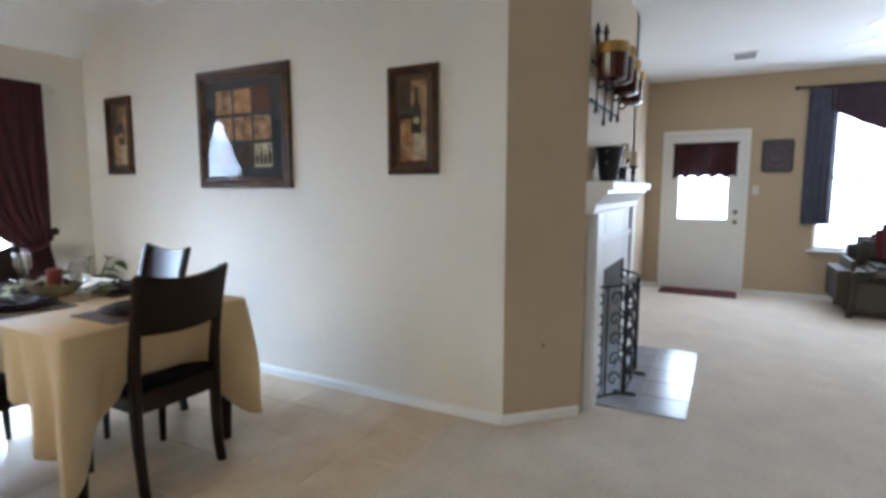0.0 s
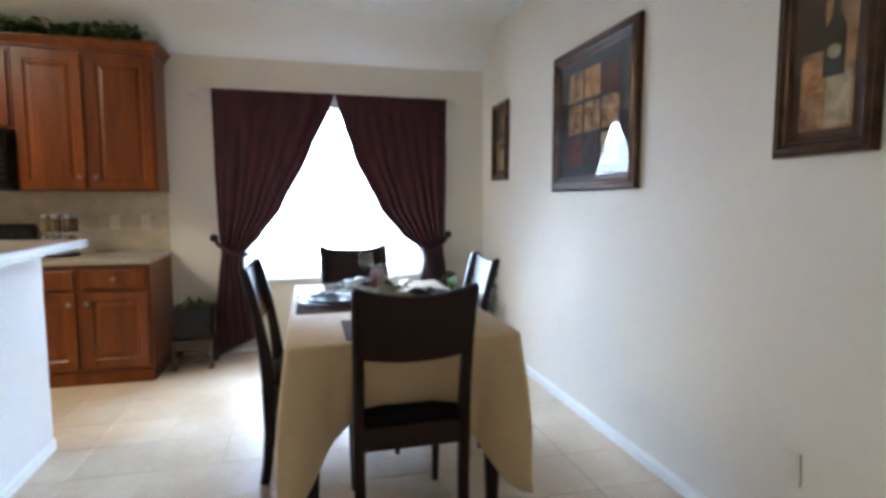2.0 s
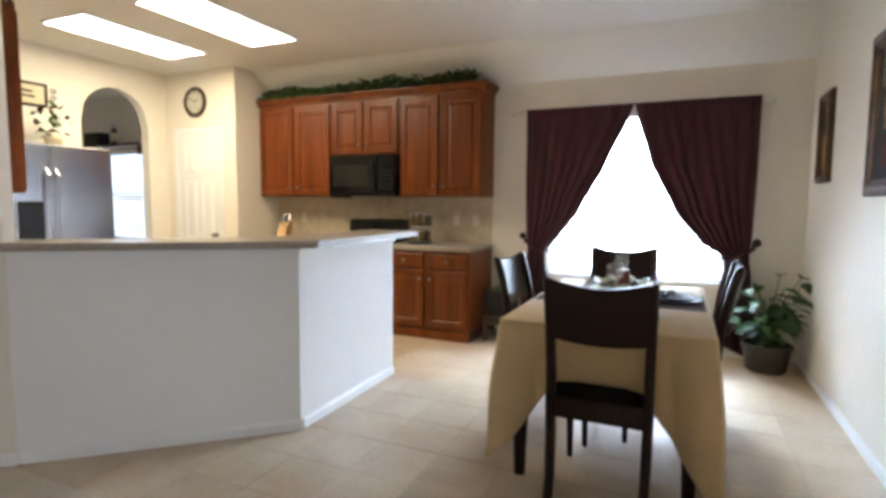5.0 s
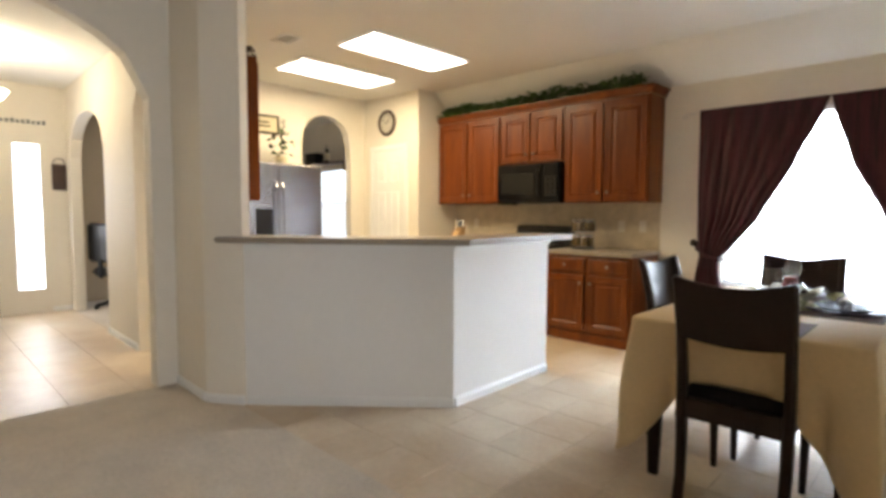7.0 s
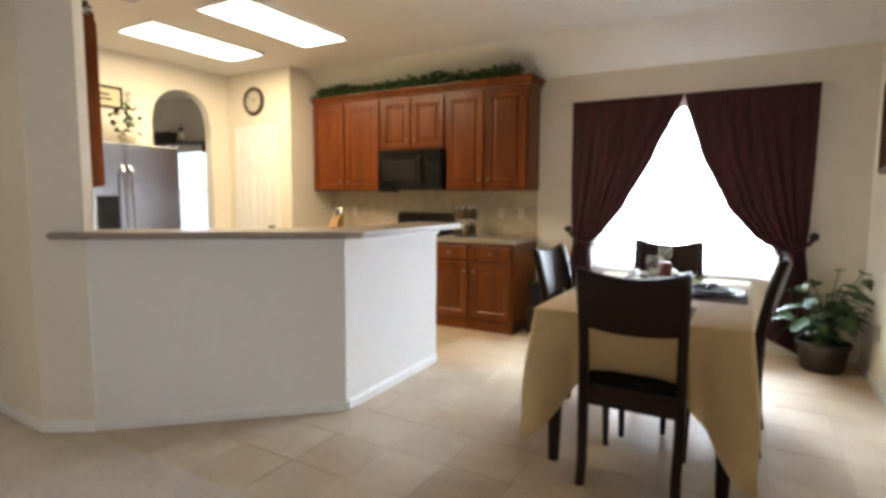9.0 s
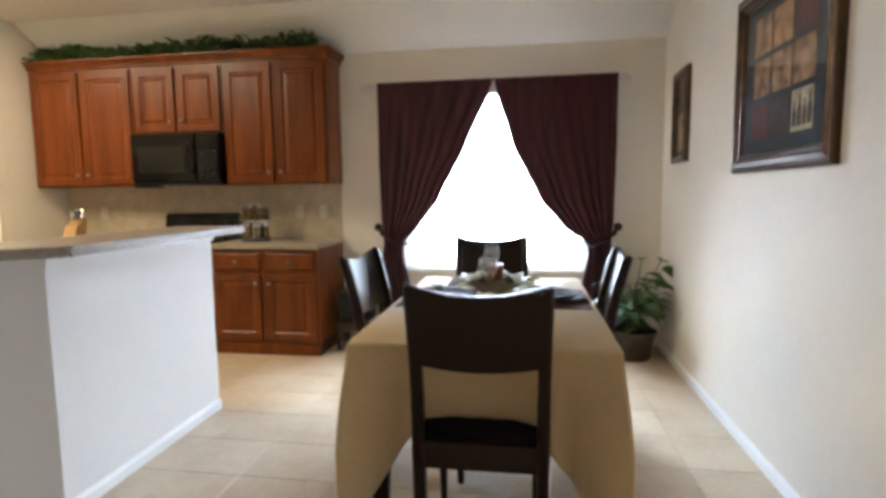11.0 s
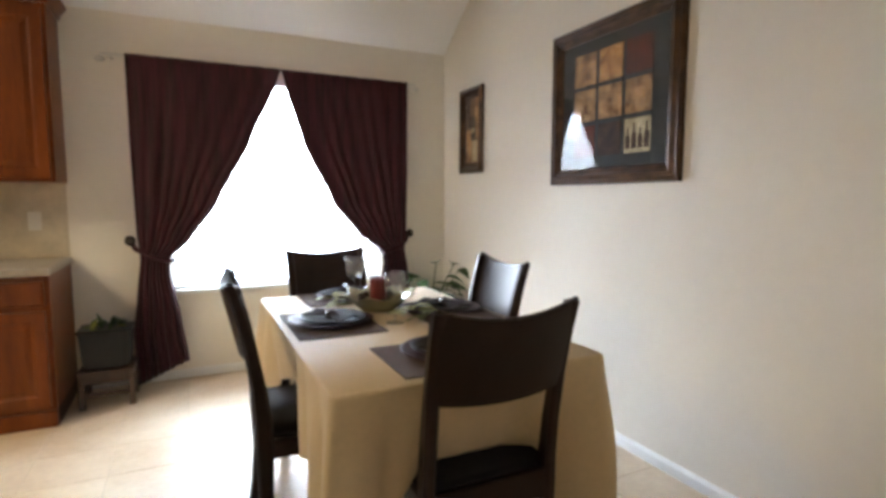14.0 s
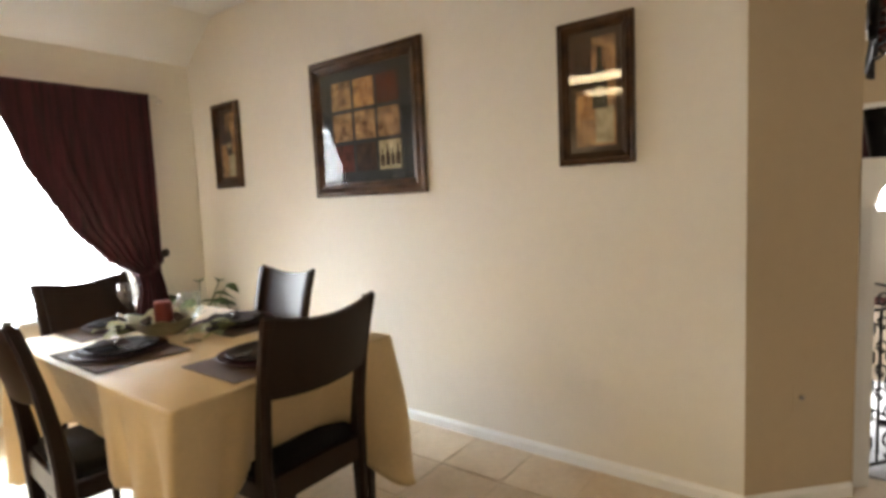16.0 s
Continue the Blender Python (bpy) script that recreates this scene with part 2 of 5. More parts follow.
# ---- mesh helpers ----
def link_mesh(name, bm, mat):
    me = bpy.data.meshes.new(name)
    bmesh.ops.recalc_face_normals(bm, faces=bm.faces[:])
    bm.to_mesh(me)
    bm.free()
    if mat:
        me.materials.append(mat)
    return new(name, me)


def part(name, bm, mat, parent, label=""):
    ob = link_mesh(name, bm, mat)
    ob.parent = parent
    return tagged(ob, label)


def empty(name, m=None):
    ob = new(name)
    if m is not None:
        ob.matrix_world = m
    return ob


def box(x0, x1, y0, y1, z0, z1, bevel=0.0, bm=None, seg=2):
    tmp = bmesh.new()
    bmesh.ops.create_cube(tmp, size=1)
    for v in tmp.verts:
        v.co = Vector((x0 + (v.co.x + 0.5) * (x1 - x0), y0 + (v.co.y + 0.5) * (y1 - y0), z0 + (v.co.z + 0.5) * (z1 - z0)))
    if bevel:
        bmesh.ops.bevel(tmp, geom=tmp.edges[:], offset=bevel, segments=seg, affect="EDGES")
    if bm is None:
        return tmp
    me = bpy.data.meshes.new("t")
    tmp.to_mesh(me)
    tmp.free()
    bm.from_mesh(me)
    bpy.data.meshes.remove(me)
    return bm


def wall(name, p0, p1, mat, label, z0=0.0, z1=H, thick=0.12, holes=()):
    """Upright wall from p0 to p1; its room side is on the line, its thickness on the left. holes: (u0, u1, za, zb, rise)."""
    a, b = Vector((*p0, 0)), Vector((*p1, 0))
    u = (b - a).normalized()
    n = Vector((-u.y, u.x, 0)) * thick
    length = (b - a).length
    bm = bmesh.new()
    at = lambda s, z, back: bm.verts.new(a + u * s + Vector((0, 0, z)) + (n if back else Vector()))
    quad = lambda *q: bm.faces.new([at(*v) for v in q])
    cuts = {0.0, length}
    for h in holes:
        k = 18 if h[4] else 1
        cuts |= {h[0] + (h[1] - h[0]) * i / k for i in range(k + 1)}
        for s in h[:2]:
            top = h[3] - h[4]
            quad((s, h[2], 0), (s, top, 0), (s, top, 1), (s, h[2], 1))

    def top_of(h, s):
        if not h[4]:
            return h[3]
        c, r = (h[0] + h[1]) / 2, (h[1] - h[0]) / 2
        return h[3] - h[4] + h[4] * math.sqrt(max(0, 1 - ((s - c) / r) ** 2))

    cuts = sorted(cuts)
    for s0, s1 in zip(cuts, cuts[1:]):
        if s1 - s0 < 1e-6:
            continue
        mid = (s0 + s1) / 2
        inside = [h for h in holes if h[0] < mid < h[1]]
        spans, zb = [], (z0, z0)
        for h in sorted(inside, key=lambda q: q[2]):
            if h[2] > z0 + 1e-6:
                spans.append((*zb, h[2], h[2]))
            zb = (top_of(h, s0), top_of(h, s1))
        spans.append((*zb, z1, z1))
        for b0, b1, t0, t1 in spans:
            for k in (0, 1):
                quad((s0, b0, k), (s1, b1, k), (s1, t1, k), (s0, t0, k))
            quad((s0, b0, 0), (s1, b1, 0), (s1, b1, 1), (s0, b0, 1))
            quad((s0, t0, 0), (s1, t1, 0), (s1, t1, 1), (s0, t0, 1))
    for s in (0, length):
        quad((s, z0, 0), (s, z1, 0), (s, z1, 1), (s, z0, 1))
    bmesh.ops.remove_doubles(bm, verts=bm.verts[:], dist=1e-5)
    return tagged(link_mesh(name, bm, mat), label, "wall", kind="structure")


# ---- structure ----
tagged(link_mesh("floor", box(-9.3, 5.4, -9.3, 0.2, -0.15, -0.0035), GROUT), "grey-beige floor bed under carpet and tiles", "floor", kind="structure")


def flat(name, pts, z0, z1, mat, label, category):
    bm = bmesh.new()
    lo = [bm.verts.new((x, y, z0)) for x, y in pts]
    hi = [bm.verts.new((x, y, z1)) for x, y in pts]
    bm.faces.new(lo[::-1])
    bm.faces.new(hi)
    for i in range(len(pts)):
        j = (i + 1) % len(pts)
        bm.faces.new((lo[i], lo[j], hi[j], hi[i]))
    return tagged(link_mesh(name, bm, mat), label, category, kind="structure")


flat("carpet", [(-4.6, -9.1), (5.2, -9.1), (5.2, -3.98), (2.06, -3.98), (2.04, -4.26), (0.33, -4.26), (0.05, -3.684), (-3.9, -3.684), (-4.6, -3.684)], -0.011, 0.003, CARPET, "beige cut-pile carpet in the living area", "carpet")
flat("carpet_study", [(-9.2, -3.66), (-6.5, -3.66), (-6.5, 0.1), (-9.2, 0.1)], -0.011, 0.001, CARPET, "beige carpet in the study", "carpet")
tagged(link_mesh("ceiling", box(-9.3, 5.4, -9.3, 0.2, H, H + 0.1), CEIL), "flat white textured ceiling", "ceiling", kind="structure")
bm = bmesh.new()
for x in (-5.38, -0.0005):
    for y, z in ((-0.42, H - 0.001), (-0.0005, 2.45), (-0.0005, H - 0.001)):
        bm.verts.new((x, y, z))
bm.verts.ensure_lookup_table()
v = bm.verts[:]
for f in ((0, 1, 4, 3), (1, 2, 5, 4), (0, 2, 5, 3), (0, 1, 2), (3, 4, 5)):
    bm.faces.new([v[i] for i in f])
tagged(link_mesh("ceiling_slope", bm, CEIL), "sloped white ceiling strip above the window wall", "ceiling", kind="structure")
WIN = (-2.1, -0.56, 0.63, 2.13)
wall("wall_window", (0.12, 0), (-9.25, 0), CREAM, "cream painted wall with the dining window", thick=-0.15, holes=[(0.12 - WIN[1], 0.12 - WIN[0], WIN[2], WIN[3], 0), (7.72, 9.12, 0.75, 2.0, 0)])
wall("wall_pictures", (0, -0.001), (0, -3.952), CREAM, "long cream painted dining wall hung with pictures", thick=0.12)
wall("wall_diagonal", (0, -3.952), (0.352, -4.3), TAN, "narrow angled tan painted wall", thick=0.12)
wall("wall_fireplace", (0.352, -4.3), (2.05, -4.3), TAN, "tan painted chimney breast behind the fireplace", thick=0.12)
wall("wall_alcove_side", (2.05, -4.3), (2.05, -4.02), TAN, "short tan painted side of the chimney breast", thick=0.12)
wall("wall_alcove", (2.05, -4.02), (5.05, -4.02), TAN, "tan painted wall beside the back door", thick=0.12)
wall("wall_back_door", (5.05, -3.9), (5.05, -9.0), TAN, "tan painted wall with a glazed door and a window", thick=0.15, holes=[(0.38, 1.28, 0, 2.032, 0), (2.045, 4.145, 0.61, 2.33, 0)])
wall("wall_behind", (5.05, -9.0), (-4.6, -9.0), TAN, "tan painted living room wall", thick=0.12)
wall("wall_arch", (-4.6, -9.0), (-4.6, -3.8), CREAM, "cream wall with a wide arched opening to the hall", thick=0.14, holes=[(2.6, 5.06, 0, 2.62, 0.6)])
wall("wall_return", (-4.605, -3.8), (-4.066, -3.812), CREAM, "cream wall piece beside the column", thick=0.278)
wall("wall_pantry_side", (-5.38, 0.0), (-5.38, -0.579), CREAM, "cream side wall of the pantry", thick=-0.1)
wall("wall_pantry", (-5.38, -0.68), (-6.45, -0.68), CREAM, "cream pantry wall with a panelled door", thick=-0.1)
wall("wall_fridge", (-6.45, -0.58), (-6.45, -3.6), CREAM, "cream kitchen wall with an arched opening", thick=-0.12, holes=[(0.33, 1.07, 0, 2.485, 0.37)])
wall("wall_bar_diagonal", (-3.84, -3.655), (-2.85, -2.745), WHITEWALL, "white angled half wall under the breakfast bar", z1=1.05, thick=0.12)
wall("wall_bar_end", (-2.85, -2.745), (-2.877, -1.64), WHITEWALL, "white half wall at the bar's end", z1=1.05, thick=0.12)
wall("wall_column", (-4.06, -3.815), (-3.83, -3.662), CREAM, "cream column at the end of the bar", thick=0.09)
wall("wall_hall", (-8.6, -3.66), (-4.745, -3.74), CREAM, "cream hall wall with arched openings", thick=0.12, holes=[(0.15, 1.8, 0, 2.35, 0.45), (2.84, 3.64, 0, 2.35, 0.38)])
wall("wall_front", (-8.6, -9.0), (-8.6, -3.66), CREAM, "cream front wall with a sidelight", thick=0.12, holes=[(4.79, 5.08, 0.28, 2.06, 0)])
wall("wall_hall_south", (-4.745, -7.0), (-8.6, -7.0), CREAM, "cream hall wall", thick=0.12)
wall("wall_study", (-9.12, -3.54), (-9.12, 0.0), TAN, "tan study wall", thick=0.12)
wall("wall_study_end", (-9.12, -3.54), (-8.62, -3.54), TAN, "tan study wall beside the arch", thick=-0.1)

tagged(link_mesh("backdrop", box(-10, -5.5, 1.6, 1.65, -1, 4), SHADED), "shaded daylight outside the study window", "backdrop", kind="structure")
tagged(link_mesh("backdrop", box(-4.0, 1.3, 2.6, 2.65, -1, 4), DAYLIT), "bright overcast daylight outside the dining window", "backdrop", kind="structure")
tagged(link_mesh("backdrop", box(6.2, 6.25, -11, -3, -1, 4), OUTSIDE), "bright daylight outside the living room", "backdrop", kind="structure")

# ---- more mesh helpers ----
def merge(bm, other, m=None):
    """Adds another bmesh, moved by m, and frees it."""
    if m is not None:
        other.transform(m)
    me = bpy.data.meshes.new("t")
    other.to_mesh(me)
    other.free()
    bm.from_mesh(me)
    bpy.data.meshes.remove(me)
    return bm


def smooth(ob):
    for p in ob.data.polygons:
        p.use_smooth = True
    return ob


def lathe(profile, segments=24, cap=True):
    """Turned shape from (radius, height) pairs."""
    bm = bmesh.new()
    rings = []
    for r, z in profile:
        rings.append([bm.verts.new((r * math.cos(2 * math.pi * i / segments), r * math.sin(2 * math.pi * i / segments), z)) for i in range(segments)])
    for a, b in zip(rings, rings[1:]):
        for i in range(segments):
            j = (i + 1) % segments
            bm.faces.new((a[i], a[j], b[j], b[i]))
    if cap:
        bm.faces.new(rings[0][::-1])
        bm.faces.new(rings[-1])
    return bm


def tube(points, radius, segments=8, taper=1.0):
    """Round bar along points; the radius runs to radius * taper."""
    bm = bmesh.new()
    pts = [Vector(p) for p in points]
    rings = []
    for k, p in enumerate(pts):
        d = (pts[min(k + 1, len(pts) - 1)] - pts[max(k - 1, 0)]).normalized()
        side = d.cross(Vector((0, 0, 1)))
        side = side.normalized() if side.length > 1e-4 else Vector((1, 0, 0))
        up = side.cross(d)
        r = radius * (1 + (taper - 1) * k / max(1, len(pts) - 1))
        rings.append([bm.verts.new(p + (side * math.cos(2 * math.pi * i / segments) + up * math.sin(2 * math.pi * i / segments)) * r) for i in range(segments)])
    for a, b in zip(rings, rings[1:]):
        for i in range(segments):
            j = (i + 1) % segments
            bm.faces.new((a[i], a[j], b[j], b[i]))
    bm.faces.new(rings[0][::-1])
    bm.faces.new(rings[-1])
    return bm


def loft(sections, closed=True):
    """Skin over sections, each a list of as many points."""
    bm = bmesh.new()
    rows = [[bm.verts.new(p) for p in s] for s in sections]
    n = len(rows[0])
    for a, b in zip(rows, rows[1:]):
        for i in range(n if closed else n - 1):
            j = (i + 1) % n
            bm.faces.new((a[i], a[j], b[j], b[i]))
    if closed:
        bm.faces.new(rows[0][::-1])
        bm.faces.new(rows[-1])
    return bm


def rect(cx, cy, w, d, z, c=0.25):
    """Section with cut corners."""
    e = min(w, d) * c
    x, y = w / 2, d / 2
    return [(cx + a, cy + b, z) for a, b in ((-x + e, -y), (x - e, -y), (x, -y + e), (x, y - e), (x - e, y), (-x + e, y), (-x, y - e), (-x, -y + e))]


def leaf_mesh(length, width, bend=0.3):
    """One pointed leaf with a fold along its midrib, from the origin along +y."""
    bm = bmesh.new()
    rows = []
    for k in range(6):
        s = k / 5
        w = width * math.sin(math.pi * min(0.98, 0.08 + 0.92 * s) ** 0.8) * 0.5
        z = -bend * length * s * s
        rows.append([bm.verts.new((-w, s * length, z + 0.25 * w)), bm.verts.new((0, s * length, z)), bm.verts.new((w, s * length, z + 0.25 * w))])
    for a, b in zip(rows, rows[1:]):
        for i in (0, 1):
            bm.faces.new((a[i], a[i + 1], b[i + 1], b[i]))
    return bm


def thing(name, label, category, m=None, group="", kind=""):
    ob = empty(name, m)
    return tagged(ob, label, category, group, kind)


# ---- trim and openings ----
def baseboard(p0, p1, label="white painted baseboard along the wall", h=0.062, d=0.013):
    a, b = Vector((*p0, 0)), Vector((*p1, 0))
    u = (b - a).normalized()
    n = Vector((u.y, -u.x, 0))
    prof = [(0, 0.001), (d, 0.001), (d, h * 0.75), (d * 0.5, h * 0.92), (d * 0.4, h), (0, h)]
    bm = loft([[p + n * q + Vector((0, 0, z)) for q, z in prof] for p in (a, b)])
    tagged(link_mesh("baseboard", bm, WHITE), label, "baseboard", kind="structure")


for p, q in (((-2.64, 0), (0, 0)), ((0, -0.014), (0, -3.946)), ((0, -3.952), (0.345, -4.293)), ((2.05, -4.3), (2.05, -4.034)), ((2.064, -4.02), (5.05, -4.02)), ((5.05, -4.034), (5.05, -4.21)), ((5.05, -5.25), (5.05, -9.0)), ((5.05, -9.0), (-4.6, -9.0)), ((-4.6, -9.0), (-4.6, -6.4)),
             ((-4.06, -3.815), (-3.83, -3.662)), ((-3.825, -3.641), (-2.85, -2.745)), ((-2.85, -2.731), (-2.877, -1.64)), ((-8.6, -7.0), (-8.6, -4.44)), ((-8.6, -3.87), (-8.6, -3.62)), ((-6.8, -3.7), (-5.78, -3.72)), ((-4.6, -3.8), (-4.08, -3.812))):
    baseboard(p, q)


def frame_bars(x0, x1, z0, z1, w, y0, y1, bevel=0.004):
    """Four bars round an opening in the xz plane."""
    bm = bmesh.new()
    for b in ((x0 - w, x1 + w, z1, z1 + w), (x0 - w, x1 + w, z0 - w, z0), (x0 - w, x0, z0, z1), (x1, x1 + w, z0, z1)):
        box(b[0], b[1], y0, y1, b[2], b[3], bevel, bm)
    return bm


def window(name, m, w, h, label, slats=30, rail=True, tilt=30):
    """Vinyl window with open blinds; local x across, z up from the sill, -y into the room."""
    win = thing(name, label, "window", m, kind="structure")
    part("window_frame", frame_bars(0.05, w - 0.05, 0.05, h - 0.05, 0.05, 0.07, 0.13), WHITE, win)
    pane = part("pane", box(0.05, w - 0.05, 0.098, 0.102, 0.05, h - 0.05), GLASS, win)
    pane.visible_shadow = False
    if rail:
        part("meeting_rail", box(0.05, w - 0.05, 0.075, 0.115, h * 0.49, h * 0.49 + 0.05, 0.004), WHITE, win)
    part("window_sill", box(-0.05, w + 0.05, -0.05, 0.06, -0.025, 0.0, 0.006), WHITE, win)
    part("headrail", box(0.02, w - 0.02, 0.01, 0.06, h - 0.05, h - 0.002, 0.004), WHITE, win)
    sl = None
    for i in range(slats):
        z = 0.03 + (h - 0.1) * i / (slats - 1)
        if sl is None:
            sl = part("slat", box(-w / 2 + 0.025, w / 2 - 0.025, -0.022, 0.022, -0.0012, 0.0012), BLIND, win)
            ob = sl
        else:
            ob = new("slat", sl.data)
            ob.parent = win
        ob.matrix_local = pose(w / 2, 0.035, z, tilt)
    for x in (0.18, w - 0.18):
        part("ladder_cord", box(x - 0.002, x + 0.002, 0.033, 0.037, 0.0, h - 0.05), WHITE, win)
    return win


window("window_1", pose(WIN[0], 0, WIN[2]), WIN[1] - WIN[0], WIN[3] - WIN[2], "white vinyl dining window with open white blinds")
window("window_2", pose(5.05, -5.945, 0.61, 0, 0, -90), 2.1, 1.72, "white living room window full of daylight", slats=12, tilt=0)
window("window_3", pose(-9.0, 0, 0.75), 1.4, 1.25, "study window with open white blinds", slats=26, tilt=20)

# ---- curtains ----
XC = -1.332


def curtain(side, label):
    """Tied-back panel; side -1 is hung to the lower x."""
    cur = thing("curtain", label, "curtain", group="dining curtains")
    outer = [(2.178, 0.963), (1.6, 0.958), (1.05, 0.945), (0.86, 0.93), (0.7, 0.95), (0.35, 0.99), (0.015, 0.975)]
    if side < 0:
        inner = [(2.178, 0.0), (2.08, 0.035), (1.68, 0.215), (1.23, 0.45), (0.98, 0.63), (0.86, 0.755), (0.76, 0.76), (0.5, 0.71), (0.14, 0.665)]
    else:
        inner = [(2.178, 0.0), (2.08, 0.022), (1.68, 0.142), (1.23, 0.36), (0.98, 0.56), (0.86, 0.745), (0.76, 0.76), (0.5, 0.71), (0.14, 0.665)]

    def along(curve, z):
        for (z0, a), (z1, b) in zip(curve, curve[1:]):
            if z1 <= z <= z0:
                s = (z0 - z) / (z0 - z1)
                s = s * s * (3 - 2 * s) * 0.3 + s * 0.7
                return a + (b - a) * s
        return curve[-1][1]

    bm = bmesh.new()
    rows = []
    nz, nu = 70, 90
    for i in range(nz + 1):
        v = i / nz
        row = []
        for j in range(nu + 1):
            u = j / nu
            low = 0.015 + 0.14 * (1 - u)
            z = 2.178 + (low - 2.178) * v
            a, b = along(inner, z), along(outer, z)
            squeeze = 1 - (b - a) / 0.96
            fold = (0.003 + 0.010 * min(1, v * 1.5) + 0.012 * squeeze) * (0.6 + 0.5 * noise.noise(Vector((u * 6, 0.7, side)))) * math.sin(2 * math.pi * (8.5 * u + 0.5 * noise.noise(Vector((u * 5, 1.5 * v, 3 * side)))) + 0.6)
            fold += 0.010 * noise.noise(Vector((u * 9, v * 4, side)))
            sag = 0.05 * math.exp(-((z - 0.86) / 0.12) ** 2)
            row.append(bm.verts.new((XC + side * (a + (b - a) * u), -0.095 + fold + sag * 0.4 - 0.02 * squeeze, z)))
        rows.append(row)
    for a, b in zip(rows, rows[1:]):
        for j in range(nu):
            bm.faces.new((a[j], a[j + 1], b[j + 1], b[j]))
    ob = smooth(part("panel", bm, PLUM, cur))
    sol = ob.modifiers.new("thickness", "SOLIDIFY")
    sol.thickness = 0.004
    pts = [(XC + side * 0.99, -0.005, 0.98), (XC + side * 0.96, -0.07, 0.93), (XC + side * 0.86, -0.155, 0.875), (XC + side * 0.75, -0.15, 0.845), (XC + side * 0.735, -0.09, 0.85)]
    part("tieback", tube(pts, 0.016, 8), PLUM, cur, "gathered plum fabric tieback")
    knob = lathe([(0.012, 0), (0.012, 0.06), (0.03, 0.065), (0.034, 0.08), (0.02, 0.095), (0.004, 0.1)], 14)
    part("tieback_knob", knob, BRONZE, cur, "dark bronze tieback knob").matrix_local = pose(XC + side * 0.985, 0, 0.985, 90)
    return cur


curtain(-1, "plum satin curtain panel tied back beside the window")
curtain(1, "plum satin curtain panel tied back beside the picture wall")
rod = thing("curtain_rod", "thin pale curtain rod above the dining window", "curtain rod")
part("pole", tube([(-2.43, -0.07, 2.168), (-0.29, -0.07, 2.168)], 0.009, 10), PALE, rod)
for x in (-2.43, -0.29):
    part("finial", lathe([(0.004, -0.03), (0.018, -0.015), (0.02, 0), (0.014, 0.018), (0.004, 0.03)], 12), PALE, rod).matrix_local = pose(x, -0.07, 2.135, 0, 90)
for x in (-2.37, -0.34):
    part("bracket", box(x - 0.008, x + 0.008, -0.075, 0.0, 2.148, 2.161, 0.002), PALE, rod)

# ---- dining table, cloth and chairs ----
TX0, TX1, TY0, TY1, TZ = -1.652, -0.777, -2.79, -1.36, 0.765
table = thing("dining_table", "dark wooden dining table mostly hidden by its cloth", "dining table", pose((TX0 + TX1) / 2, (TY0 + TY1) / 2, 0))
hw, hl = (TX1 - TX0) / 2, (TY1 - TY0) / 2
part("tabletop", box(-hw + 0.01, hw - 0.01, -hl + 0.01, hl - 0.01, 0.715, 0.755, 0.008), ESPRESSO, table)
part("apron", frame_bars(-hw + 0.12, hw - 0.12, -hl + 0.12, hl - 0.12, 0.02, 0.62, 0.714, 0), ESPRESSO, table).matrix_local = Matrix(((1, 0, 0, 0), (0, 0, 1, 0), (0, 1, 0, 0), (0, 0, 0, 1)))
for sx in (-1, 1):
    for sy in (-1, 1):
        secs = [rect(sx * (hw - 0.07), sy * (hl - 0.1), w, w, z) for w, z in ((0.048, 0.0), (0.06, 0.2), (0.08, 0.56), (0.085, 0.714))]
        part("leg", loft(secs), ESPRESSO, table)

cloth = thing("tablecloth", "gold beige cloth draped over the dining table", "tablecloth", pose((TX0 + TX1) / 2, (TY0 + TY1) / 2, 0))
bm = bmesh.new()
R = 0.006
per = []
for cx, cy, a0, L in ((hw - R, -hl + R, -90, 2 * hl), (hw - R, hl - R, 0, 2 * hw), (-hw + R, hl - R, 90, 2 * hl), (-hw + R, -hl + R, 180, 2 * hw)):
    for k in range(3):
        a = radians(a0 + 45 * k)
        per.append((Vector((cx + R * math.cos(a), cy + R * math.sin(a), 0)), Vector((math.cos(a), math.sin(a), 0)), 0.0))
    a = radians(a0 + 90)
    nrm = Vector((math.cos(a), math.sin(a), 0))
    tang = Vector((-nrm.y, nrm.x, 0))
    start = Vector((cx, cy, 0)) + nrm * R
    run = L - 2 * R
    n = 64 if L > 1.2 else 44
    for k in range(1, n):
        s = run * k / n
        per.append((start + tang * s, nrm, min(s, run - s)))
levels = [0.0, 0.006, 0.012, 0.03] + [0.06 + 0.94 * k / 20 for k in range(21)]
rows = []
